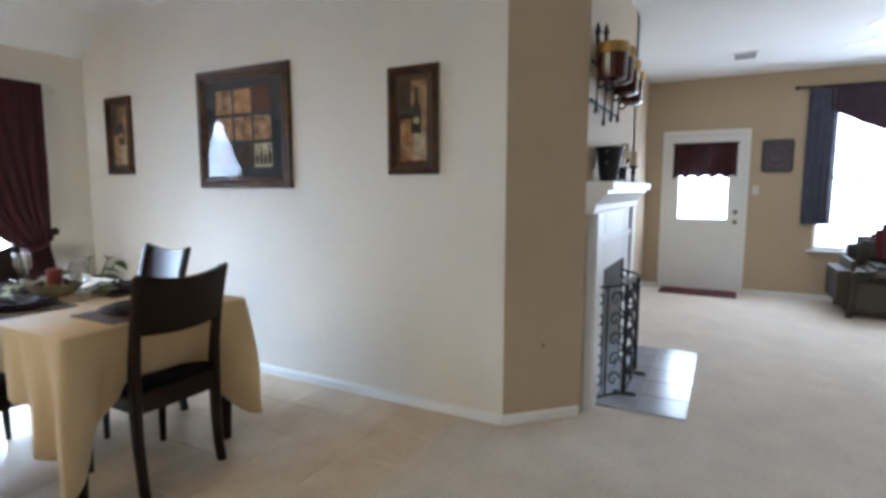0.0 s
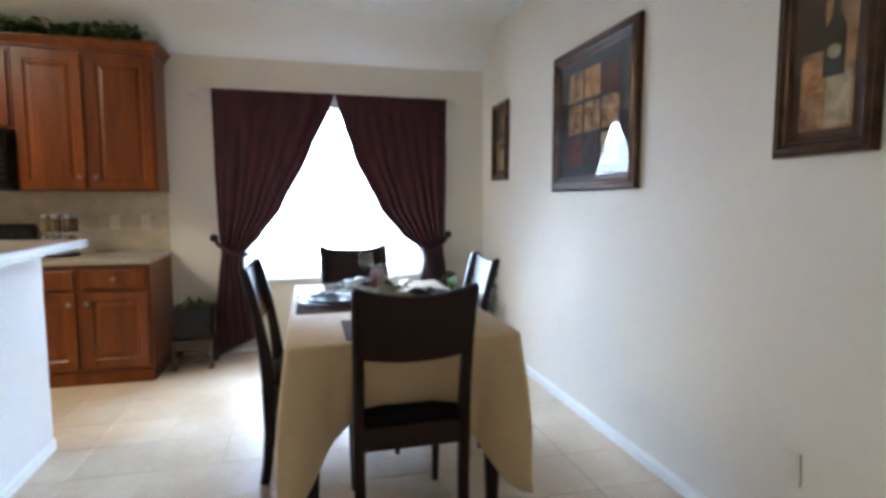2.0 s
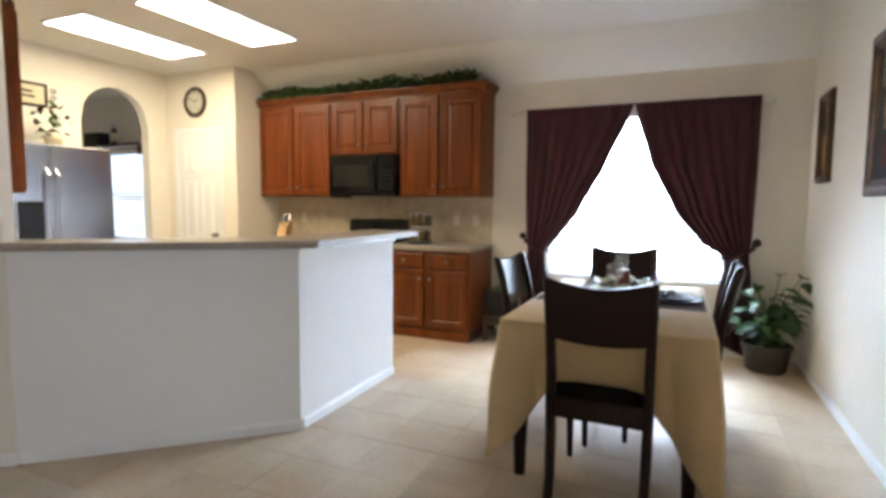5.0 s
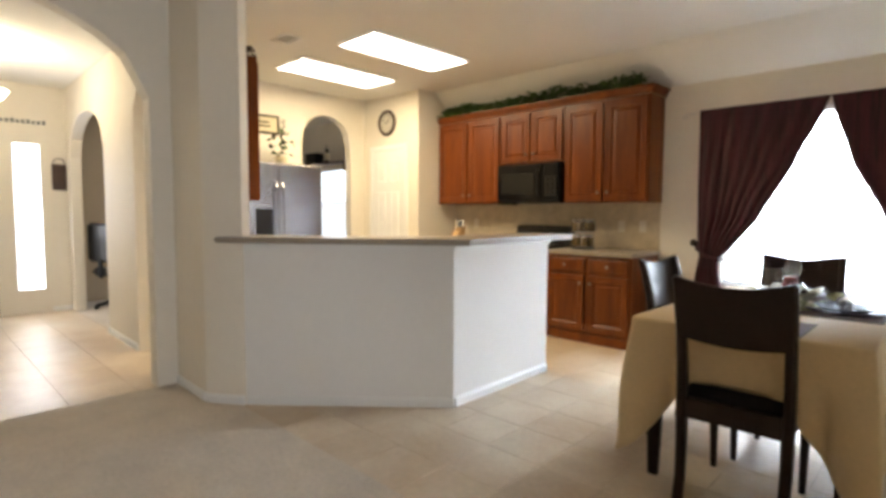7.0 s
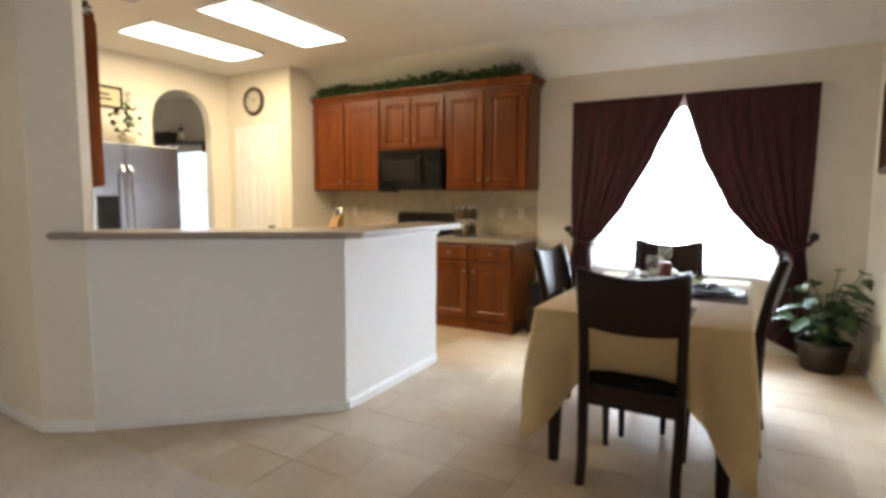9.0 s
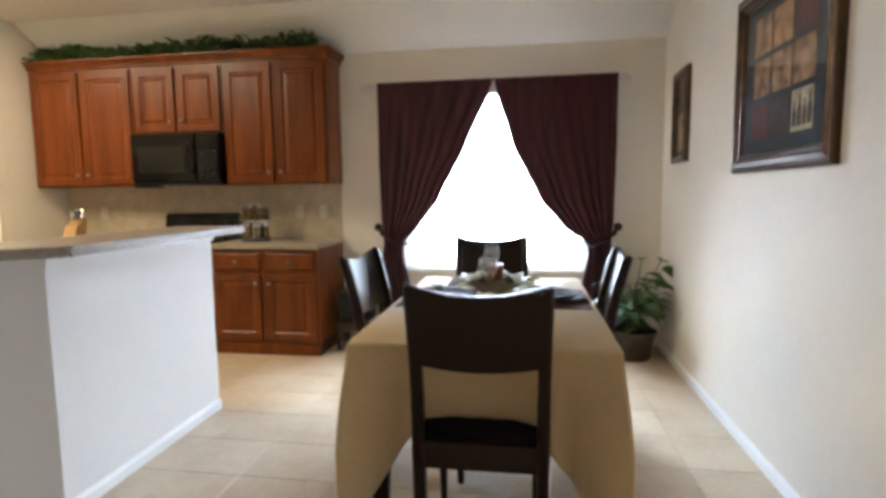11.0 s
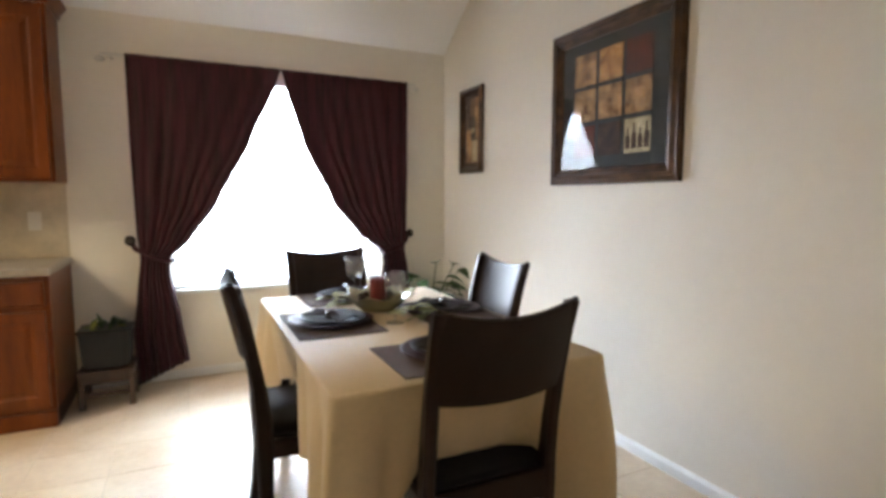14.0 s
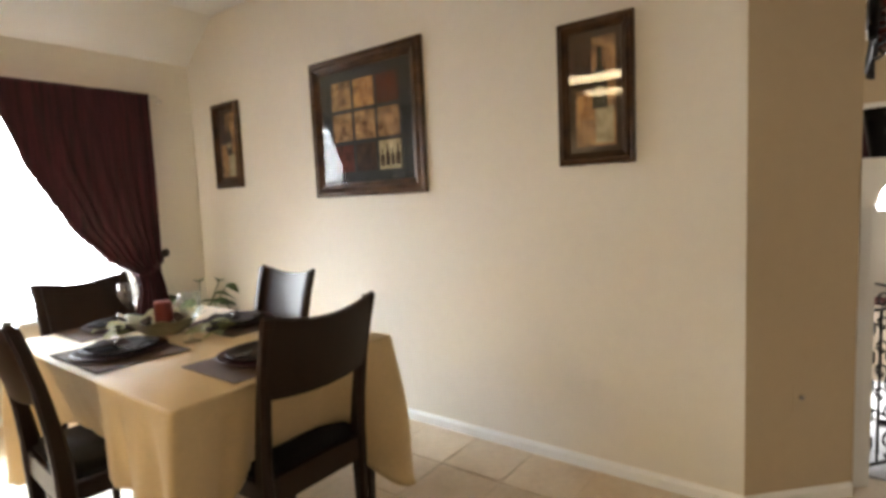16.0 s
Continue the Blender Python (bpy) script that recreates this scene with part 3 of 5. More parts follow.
for v in levels:
    row = []
    for p, nrm, d in per:
        wave = noise.noise(Vector((p.x * 5, p.y * 5, 0.3)))
        near = 0.0
        wx, wy = p.x + (TX0 + TX1) / 2, p.y + (TY0 + TY1) / 2
        for sx, sy, across in ((-1.232, TY0, 0), (-1.255, TY1, 0), (TX0, -2.0, 1), (TX1, -1.96, 1)):
            off = abs(wy - sy) if across else abs(wx - sx)
            if abs((wx - sx) if across else (wy - sy)) < 0.03:
                near = max(near, max(0.0, min(1.0, (0.43 - off) / 0.30)))
        near = near * near * (3 - 2 * near)
        drop = max(0.0, 1 - d / 0.34)
        drop = drop * (1.6 - 0.6 * drop)
        hem = 0.445 + 0.02 * wave - 0.32 * min(drop, 0.94 + 0.06 * drop)
        hem = hem + (0.505 - hem) * near * 0.9
        z = TZ + 0.004 - (TZ + 0.004 - hem) * v
        out = 0.004 + 0.006 * min(1.0, v / 0.012)
        soft = min(1.0, d / 0.08) * (1 - 0.6 * near)
        fold = math.sin(2 * math.pi * (d / 0.17 + 0.35 * wave)) + 0.45 * math.sin(2 * math.pi * d / 0.083 + 2.4 * wave)
        diag = Vector((math.copysign(0.707, p.x), math.copysign(0.707, p.y), 0))
        ridge = 0.09 * v * math.exp(-d / 0.05) * (1 + 0.25 * math.sin(5 * v))
        out += -0.05 * v * math.exp(-((d - 0.13) / 0.055) ** 2) + 0.028 * v * math.exp(-((d - 0.25 + 0.06 * v) / 0.05) ** 2) + v * 0.024 * fold * soft * (1 - 0.7 * near) - near * v * 0.075
        row.append(bm.verts.new(p + nrm * out + diag * ridge + Vector((0, 0, z))))
    rows.append(row)
m_ = len(per)
for a, b in zip(rows, rows[1:]):
    for i in range(m_):
        j = (i + 1) % m_
        bm.faces.new((a[i], a[j], b[j], b[i]))
bm.faces.new(rows[0])
for e in bm.edges:
    if len(e.link_faces) == 2 and e.calc_face_angle(0) > 0.6:
        e.smooth = False
ob = smooth(part("cloth", bm, CLOTH, cloth))
ob.modifiers.new("thickness", "SOLIDIFY").thickness = 0.002


def dining_chair():
    ch = thing("dining_chair", "dark espresso wooden dining chair with a curved back and black seat", "chair", group="chairs round the dining table")
    spine = [(0.0, -0.232, 0.198), (0.1, -0.217, 0.195), (0.25, -0.205, 0.198), (0.42, -0.205, 0.2), (0.5, -0.206, 0.2), (0.62, -0.219, 0.2), (0.78, -0.245, 0.202), (0.9, -0.273, 0.204), (0.985, -0.297, 0.205)]
    for s in (-1, 1):
        secs = []
        for z, y, x in spine:
            d = 0.042 + 0.018 * math.exp(-((z - 0.45) / 0.2) ** 2)
            secs.append(rect(s * x, y, 0.04, d, z))
        part("rear_leg", loft(secs), ESPRESSO, ch)
        secs = [rect(s * (0.185 + 0.015 * z), 0.2 + 0.01 * math.cos(3 * z), w, w, z) for z, w in ((0.0, 0.026), (0.12, 0.03), (0.3, 0.038), (0.44, 0.042))]
        part("front_leg", loft(secs), ESPRESSO, ch)
        part("side_rail", box(s * 0.195 - 0.011, s * 0.195 + 0.011, -0.19, 0.19, 0.375, 0.44, 0.004), ESPRESSO, ch)
    part("front_rail", box(-0.18, 0.18, 0.185, 0.21, 0.375, 0.44, 0.004), ESPRESSO, ch)
    part("rear_rail", box(-0.185, 0.185, -0.222, -0.185, 0.37, 0.462, 0.004), ESPRESSO, ch)
    bm = bmesh.new()
    rows = []
    nu, nz = 20, 10
    for back in (0, 1):
        for i in range(nz + 1):
            row = []
            for j in range(nu + 1):
                u = j / nu * 2 - 1
                lo = 0.73 - 0.018 * (1 - u * u)
                hi = 0.996 - 0.036 * (1 - u * u)
                z = lo + (hi - lo) * i / nz
                lean = -0.221 - 0.084 * ((z - 0.64) / 0.36)
                row.append(bm.verts.new((u * 0.222, lean + 0.016 - 0.03 * (1 - u * u) - (0.024 if back else 0), z)))
            rows.append(row)
    f, b = rows[:nz + 1], rows[nz + 1:]
    for g in (f, b):
        for r0, r1 in zip(g, g[1:]):
            for j in range(nu):
                bm.faces.new((r0[j], r0[j + 1], r1[j + 1], r1[j]))
    for j in range(nu):
        bm.faces.new((f[0][j], f[0][j + 1], b[0][j + 1], b[0][j]))
        bm.faces.new((f[-1][j], f[-1][j + 1], b[-1][j + 1], b[-1][j]))
    for i in range(nz):
        for j in (0, nu):
            bm.faces.new((f[i][j], f[i + 1][j], b[i + 1][j], b[i][j]))
    bmesh.ops.recalc_face_normals(bm, faces=bm.faces[:])
    sharp = [e for e in bm.edges if len(e.link_faces) == 2 and e.calc_face_angle() > 1.0]
    bmesh.ops.bevel(bm, geom=sharp, offset=0.005, segments=2, affect="EDGES")
    part("backrest", bm, ESPRESSO, ch)
    seat = box(-0.225, 0.225, -0.205, 0.235, 0.441, 0.492, 0.02, seg=3)
    for v in seat.verts:
        if v.co.y < 0:
            v.co.x *= 0.92
        if v.co.z > 0.475:
            v.co.z += 0.012 * (1 - (v.co.x / 0.23) ** 2) * (1 - (v.co.y / 0.24) ** 2)
    smooth(part("seat", seat, LEATHER, ch, "black upholstered seat pad"))
    return ch


first = dining_chair()
first.matrix_world = pose(-1.21, -2.622, 0)
copy_thing(first, pose(-1.25, -1.44, 0, 0, 0, 186))
copy_thing(first, pose(-1.545, -2.07, 0, 0, 0, -93))
copy_thing(first, pose(-0.935, -1.95, 0, 0, 0, 87))

# ---- place settings and centrepiece ----
TOP = TZ + 0.006


def place_setting(x, y, turn):
    m = pose(x, y, TOP, 0, 0, turn)
    mat = tagged(link_mesh("placemat", box(-0.225, 0.225, -0.165, 0.165, 0, 0.004, 0.0015), MAT), "dark brown woven placemat on the tablecloth", "placemat", "place settings")
    mat.matrix_world = m
    ch = tagged(smooth(link_mesh("charger_plate", lathe([(0.001, 0.006), (0.10, 0.006), (0.15, 0.014), (0.163, 0.02), (0.165, 0.022), (0.16, 0.0235), (0.148, 0.018), (0.1, 0.011), (0.001, 0.011)], 40), CHARGER)), "dark plum lacquered charger plate on a placemat", "plate", "place settings")
    ch.matrix_world = m @ pose(0, 0.005, -0.0005)
    pl = tagged(smooth(link_mesh("dinner_plate", lathe([(0.001, 0.0), (0.075, 0.0), (0.118, 0.012), (0.132, 0.019), (0.133, 0.021), (0.128, 0.0225), (0.112, 0.017), (0.075, 0.005), (0.001, 0.005)], 40), PLATE)), "black glazed dinner plate on a charger", "plate", "place settings")
    pl.matrix_world = m @ pose(0, 0.005, 0.0115)
    bm = bmesh.new()
    rows = []
    for i in range(25):
        u = i / 24 * 2 - 1
        row = []
        for j in range(17):
            w = j / 16 * 2 - 1
            pinch = 0.25 + 0.75 * abs(u) ** 0.8
            px, py = u * 0.115, w * 0.06 * pinch
            z = 0.022 + 0.02 * (1 - abs(w)) * (0.6 + 0.4 * math.sin(7 * u + 3 * w)) + 0.012 * noise.noise(Vector((u * 3, w * 3, x)))
            row.append(bm.verts.new((px, py, max(0.006, z * (1 - 0.25 * abs(u))))))
        rows.append(row)
    for a, b in zip(rows, rows[1:]):
        for j in range(16):
            bm.faces.new((a[j], a[j + 1], b[j + 1], b[j]))
    nap = thing("napkin", "dark brown folded napkin in a silver ring", "napkin", m @ pose(0.01, 0.0, 0.0165, 0, 0, 25), "place settings")
    ob = smooth(part("fabric", bm, NAPKIN, nap))
    ob.modifiers.new("thickness", "SOLIDIFY").thickness = 0.003
    part("napkin_ring", tube([(0.0, 0.026 * math.cos(a), 0.024 + 0.018 * math.sin(a)) for a in np.linspace(0, 2 * math.pi, 17)], 0.005, 8), STEEL, nap, "silver napkin ring")


place_setting(-1.22, -2.6, 0)
place_setting(-1.26, -1.52, 180)
place_setting(-1.47, -2.02, -90)
place_setting(-0.955, -2.0, 90)


def wine_glass(x, y, h=0.2, r=0.042):
    prof = [(0.036, 0.0), (0.036, 0.002), (0.01, 0.006), (0.004, 0.02), (0.004, h * 0.42), (0.012, h * 0.46), (r * 0.8, h * 0.6), (r, h * 0.75), (r * 0.85, h), (r * 0.82, h), (r * 0.96, h * 0.75), (r * 0.76, h * 0.61), (0.008, h * 0.48), (0.001, h * 0.475)]
    g = tagged(smooth(link_mesh("wine_glass", lathe(prof, 28), CLEAR)), "clear stemmed wine glass on the table", "wine glass", "wine glasses")
    g.matrix_world = pose(x, y, TOP)


wine_glass(-1.25, -1.6, 0.215, 0.045)
wine_glass(-1.235, -2.12, 0.205, 0.044)


bowl = thing("centrepiece_bowl", "pale green scalloped bowl holding a red candle", "bowl", pose(-1.22, -1.86, TOP))
bm = bmesh.new()
rows = []
N = 64
for r, z, sc in ((0.05, 0.0, 0), (0.07, 0.004, 0), (0.1, 0.025, 0.02), (0.13, 0.055, 0.06), (0.155, 0.075, 0.1), (0.165, 0.078, 0.11), (0.155, 0.072, 0.1), (0.125, 0.05, 0.06), (0.09, 0.02, 0.02), (0.04, 0.01, 0)):
    rows.append([bm.verts.new((r * (1 + sc * math.cos(9 * t)) * math.cos(t), r * (1 + sc * math.cos(9 * t)) * math.sin(t), z + 0.09 * sc * math.cos(9 * t))) for t in np.linspace(0, 2 * math.pi, N, endpoint=False)])
for a, b in zip(rows, rows[1:]):
    for i in range(N):
        j = (i + 1) % N
        bm.faces.new((a[i], a[j], b[j], b[i]))
bm.faces.new(rows[0])
bm.faces.new(rows[-1])
smooth(part("dish", bm, CELADON, bowl))
can = tagged(smooth(link_mesh("candle", lathe([(0.037, 0.0), (0.037, 0.125), (0.034, 0.132), (0.02, 0.128), (0.002, 0.126)], 24), WAX)), "dark red pillar candle standing in the bowl", "candle")
can.matrix_world = pose(-1.215, -1.85, TOP + 0.011)
rng = random.Random(4)
for k in range(16):
    a = rng.uniform(0, 6.28)
    r = rng.uniform(0.055, 0.1)
    bm = bmesh.new()
    bmesh.ops.create_icosphere(bm, subdivisions=1, radius=rng.uniform(0.014, 0.02))
    for v in bm.verts:
        v.co *= 1 + 0.3 * noise.noise(v.co * 70 + Vector((k, 0, 0)))
    ob = tagged(link_mesh("pinecone", bm, CONE), "small dark brown pinecone in the bowl", "pinecone", "pinecones in the bowl")
    ob.matrix_world = pose(-1.22 + r * math.cos(a), -1.86 + r * math.sin(a), TOP + 0.045 + rng.uniform(0, 0.02))


def leaf_spray(x, y, n, seed, reach=0.11, mat=None, label="pale green leaf spray lying beside the bowl"):
    rng = random.Random(seed)
    sp = thing("leaf_spray", label, "leaf spray", pose(x, y, TOP), "leaf sprays round the bowl")
    part("stem", tube([(-0.05, -0.03, 0.006), (0, 0, 0.012), (0.06, 0.03, 0.008)], 0.004, 6), SAGE, sp)
    for k in range(n):
        lf = part("leaf", leaf_mesh(rng.uniform(0.6, 1.0) * reach, 0.055, rng.uniform(0.1, 0.4)), SAGE, sp)
        lf.matrix_local = pose(rng.uniform(-0.05, 0.05), rng.uniform(-0.04, 0.04), 0.02 + rng.uniform(0, 0.03), rng.uniform(-5, 35), rng.uniform(-25, 25), rng.uniform(0, 360))


leaf_spray(-1.14, -2.1, 11, 1, 0.115)
leaf_spray(-1.36, -1.71, 7, 2, 0.075)
leaf_spray(-1.06, -1.72, 4, 3, 0.06)

# ---- pictures on the dining wall ----
def picture(y0, y1, z0, z1, label, big):
    """Framed picture on the wall x = 0; local x runs along -y, z up, -y out of the wall."""
    w, h = y1 - y0, z1 - z0
    pic = thing("picture", label, "picture", pose(-0.001, y1, z0, 0, 0, -90))
    fw = 0.085 if big else 0.05
    bm = bmesh.new()
    prof = [(0.0, 0.0), (0.0, -0.022), (0.12, -0.03), (0.3, -0.026), (0.55, -0.036), (0.72, -0.022), (0.85, -0.02), (1.0, -0.008), (1.0, 0.0)]
    corners = [(0, 0, 1, 1), (w, 0, -1, 1), (w, h, -1, -1), (0, h, 1, -1)]
    secs = [[(cx + sx * q * fw, y, cz + sz * q * fw) for q, y in prof] for cx, cz, sx, sz in corners]
    secs.append(secs[0])
    rows = [[bm.verts.new(p) for p in s] for s in secs]
    for a, b in zip(rows, rows[1:]):
        for i in range(len(prof) - 1):
            bm.faces.new((a[i], a[i + 1], b[i + 1], b[i]))
    bmesh.ops.remove_doubles(bm, verts=bm.verts[:], dist=1e-5)
    part("frame", bm, FRAME, pic, "dark bronze moulded wooden frame")
    part("mount", box(fw - 0.005, w - fw + 0.005, -0.005, -0.001, fw - 0.005, h - fw + 0.005), MOUNT if big else MOUNT2, pic, "dark slate mount board")
    iw, ih = w - 2 * fw, h - 2 * fw
    rng = random.Random(int(abs(y0) * 100))

    def patch(x, z, pw, ph, mat, lift=0.0):
        part("print", box(fw + x, fw + x + pw, -0.0075 - lift, -0.005 - lift + 0.0005, fw + z, fw + z + ph), mat, pic)

    def bottle(x, z, hh, mat, lift):
        r = hh * 0.13
        prof = [(r, 0), (r, hh * 0.55), (r * 0.35, hh * 0.7), (r * 0.3, hh), (-r * 0.3, hh), (-r * 0.35, hh * 0.7), (-r, hh * 0.55), (-r, 0)]
        bm = bmesh.new()
        top = [bm.verts.new((fw + x + a, -0.0085 - lift, fw + z + b)) for a, b in prof]
        bot = [bm.verts.new((fw + x + a, -0.0065 - lift, fw + z + b)) for a, b in prof]
        bm.faces.new(top)
        for i in range(8):
            bm.faces.new((top[i], top[(i + 1) % 8], bot[(i + 1) % 8], bot[i]))
        part("bottle_print", bm, mat, pic)

    if big:
        c = 0.165
        gx = (iw - 3 * c - 0.05) / 2
        mats = [ART_RUST, ART_DARK, ART_PALE, ART_SEPIA, ART_SEPIA, ART_SEPIA, ART_SEPIA, ART_ORANGE, ART_RUST]
        for r in range(3):
            for k in range(3):
                patch(gx + k * (c + 0.025), (ih - 3 * c - 0.05) / 2 + r * (c + 0.025), c, c, mats[r * 3 + k])
        x0, z0_ = gx + 2 * (c + 0.025), (ih - 3 * c - 0.05) / 2
        for k in range(4):
            bottle(x0 + 0.025 + k * 0.04, z0_ + 0.02, 0.1 + 0.02 * (k % 2), ART_DARK, 0.001)
    else:
        patch(0.03, 0.03, iw - 0.06, ih - 0.06, ART_SEPIA)
        patch(0.03, ih * 0.52, (iw - 0.06) * 0.42, ih * 0.42, ART_DARK, 0.001)
        patch(0.03 + (iw - 0.06) * 0.5, 0.04, (iw - 0.06) * 0.45, ih * 0.3, ART_PALE, 0.001)
        patch(0.04, ih * 0.28, (iw - 0.06) * 0.4, ih * 0.2, ART_ORANGE, 0.001)
        bottle(0.03 + (iw - 0.06) * 0.62, ih * 0.36, ih * 0.5, ART_BOTTLE, 0.002)
        part("label_print", lathe([(0.001, 0.0), (0.022, 0.0), (0.022, 0.002), (0.001, 0.002)], 20), ART_PALE, pic).matrix_local = pose(fw + 0.03 + (iw - 0.06) * 0.62, -0.0095, fw + ih * 0.5, 90)
    g = part("glass", box(fw, w - fw, -0.0125, -0.0115, fw, h - fw), PICGLASS, pic)
    g.visible_shadow = False


picture(-0.676, -0.34, 1.459, 2.093, "small dark framed wine print near the window corner", False)
picture(-2.42, -1.508, 1.345, 2.184, "large dark framed collage of nine sepia prints", True)
picture(-3.541, -3.203, 1.426, 2.048, "dark framed wine bottle print near the wall's end", False)


def wall_plate(m, label, category="outlet", mat=None):
    pl = thing({"outlet": "wall_outlet", "cable jack": "cable_plate"}.get(category, "light_switch"), label, category, m)
    part("plate", box(-0.035, 0.035, -0.006, 0.0, -0.057, 0.057, 0.003), mat or PALE, pl)
    if category == "outlet":
        for dz in (-0.024, 0.024):
            part("socket", box(-0.016, 0.016, -0.008, -0.006, dz - 0.015, dz + 0.015, 0.001), mat or PALE, pl)
    elif category == "cable jack":
        part("jack", lathe([(0.011, 0), (0.011, 0.006), (0.006, 0.007), (0.006, 0.014), (0.001, 0.014)], 14), STEEL, pl, "metal cable connector").matrix_local = pose(0, -0.006, 0, 90)
    else:
        part("toggle", box(-0.006, 0.006, -0.016, -0.006, -0.012, 0.012, 0.003), PALE, pl)


wall_plate(pose(0, -3.33, 0.387, 0, 0, -90), "white outlet low on the dining wall", "outlet", CREAM)
wall_plate(pose(0, -0.62, 0.38, 0, 0, -90), "white outlet low beside the plant")
wall_plate(pose(0.172, -4.122, 0.45, 0, 0, -44.7), "tan cable plate low on the angled wall", "cable jack", TAN)
for x in (-5.0, -3.05, -2.83):
    wall_plate(pose(x, -0.008, 1.12), "white outlet on the kitchen backsplash")
wall_plate(pose(5.05, -5.32, 1.33, 0, 0, -90), "white light switch beside the back door", "switch")

# ---- plant and stool by the window ----
plant = thing("potted_plant", "leafy green houseplant in a brown pot on the floor", "plant", pose(-0.27, -0.33, 0))
smooth(part("pot", lathe([(0.125, 0.0), (0.14, 0.015), (0.165, 0.18), (0.18, 0.195), (0.18, 0.22), (0.165, 0.22), (0.155, 0.185), (0.1, 0.18), (0.002, 0.18)], 28), POT, plant))
rng = random.Random(8)
for k in range(30):
    a = rng.uniform(0, 6.28)
    lean = rng.uniform(0.04, 0.26)
    h = rng.uniform(0.1, 0.56)
    x, y = lean * math.cos(a), lean * math.sin(a)
    x = min(x, 0.2)
    pts = [(0.02 * math.cos(a), 0.02 * math.sin(a), 0.19), (x * 0.4, y * 0.4, 0.19 + h * 0.6), (x, y, 0.19 + h)]
    st = part("stem", tube(pts, 0.004, 5), STEM, plant)
    for q in range(3):
        lf = part("leaf", leaf_mesh(rng.uniform(0.11, 0.2), rng.uniform(0.06, 0.1), rng.uniform(0.2, 0.7)), FOLIAGE, plant)
        s = 1 - q * 0.28
        lf.matrix_local = pose(x * s, y * s, 0.19 + h * s, rng.uniform(-20, 40), rng.uniform(-25, 25), math.degrees(a) - 90 + rng.uniform(-70, 70))

stool = thing("wooden_stool", "small dark wooden stool beside the cabinet", "stool", pose(-2.45, -0.28, 0))
part("seat", box(-0.15, 0.15, -0.13, 0.13, 0.2, 0.232, 0.006), WALNUT, stool)
for sx in (-1, 1):
    for sy in (-1, 1):
        part("leg", loft([rect(sx * 0.13, sy * 0.11, 0.034, 0.034, z) for z in (0, 0.2)]), WALNUT, stool)
    part("stretcher", box(sx * 0.13 - 0.01, sx * 0.13 + 0.01, -0.1, 0.1, 0.07, 0.1, 0.003), WALNUT, stool)
part("front_rail", box(-0.12, 0.12, -0.12, -0.1, 0.15, 0.199, 0.003), WALNUT, stool)
part("front_stretcher", box(-0.12, 0.12, -0.118, -0.102, 0.07, 0.1, 0.003), WALNUT, stool)
pl2 = thing("planter", "black rectangular planter with small leaves on the stool", "planter", pose(-2.45, -0.28, 0.2325))
trough = box(-0.14, 0.14, -0.11, 0.11, 0, 0.235, 0.015)
for v in trough.verts:
    k = 0.88 + 0.12 * v.co.z / 0.235
    v.co.x *= k
    v.co.y *= k
part("trough", trough, BLACK, pl2)
part("rim", frame_bars(-0.125, 0.125, -0.095, 0.095, 0.022, 0.222, 0.24, 0.004), BLACK, pl2).matrix_local = Matrix(((1, 0, 0, 0), (0, 0, 1, 0), (0, 1, 0, 0), (0, 0, 0, 1)))
for k in range(22):
    lf = part("leaf", leaf_mesh(rng.uniform(0.05, 0.1), 0.03, 0.4), FOLIAGE if k % 4 else YELLOWLEAF, pl2)
    lf.matrix_local = pose(rng.uniform(-0.09, 0.09), rng.uniform(-0.07, 0.07), 0.235, rng.uniform(20, 75), rng.uniform(-30, 30), rng.uniform(0, 360))

# ---- kitchen cabinets ----
def panel_door(x0, x1, z0, z1, y, parent, knob=None, drawer=False):
    """Raised-panel front, in the plane y, facing -y."""
    bm = bmesh.new()
    g, t = (0.018 if drawer else 0.055), 0.02
    lev = [(0, 0), (0, -t), (g, -t), (g + 0.012, -t + 0.009), (g + 0.02, -t + 0.009), (g + 0.045, -t + 0.001)]
    if drawer:
        lev = [(0, 0), (0, -t + 0.006), (0.012, -t)]
    rings = []
    for q, dy in lev:
        rings.append([bm.verts.new(p) for p in ((x0 + q, y + dy, z0 + q), (x1 - q, y + dy, z0 + q), (x1 - q, y + dy, z1 - q), (x0 + q, y + dy, z1 - q))])
    for a, b in zip(rings, rings[1:]):
        for i in range(4):
            bm.faces.new((a[i], a[(i + 1) % 4], b[(i + 1) % 4], b[i]))
    bm.faces.new(rings[-1])
    bm.faces.new(rings[0][::-1])
    d = part("drawer_front" if drawer else "door", bm, CHERRY, parent)
    if knob:
        kn = part("knob", lathe([(0.006, 0), (0.006, 0.012), (0.014, 0.018), (0.015, 0.024), (0.008, 0.03), (0.001, 0.031)], 14), PEWTER, d, "brushed metal knob")
        kn.matrix_local = pose(knob[0], y - t, knob[1], 90)
    return d


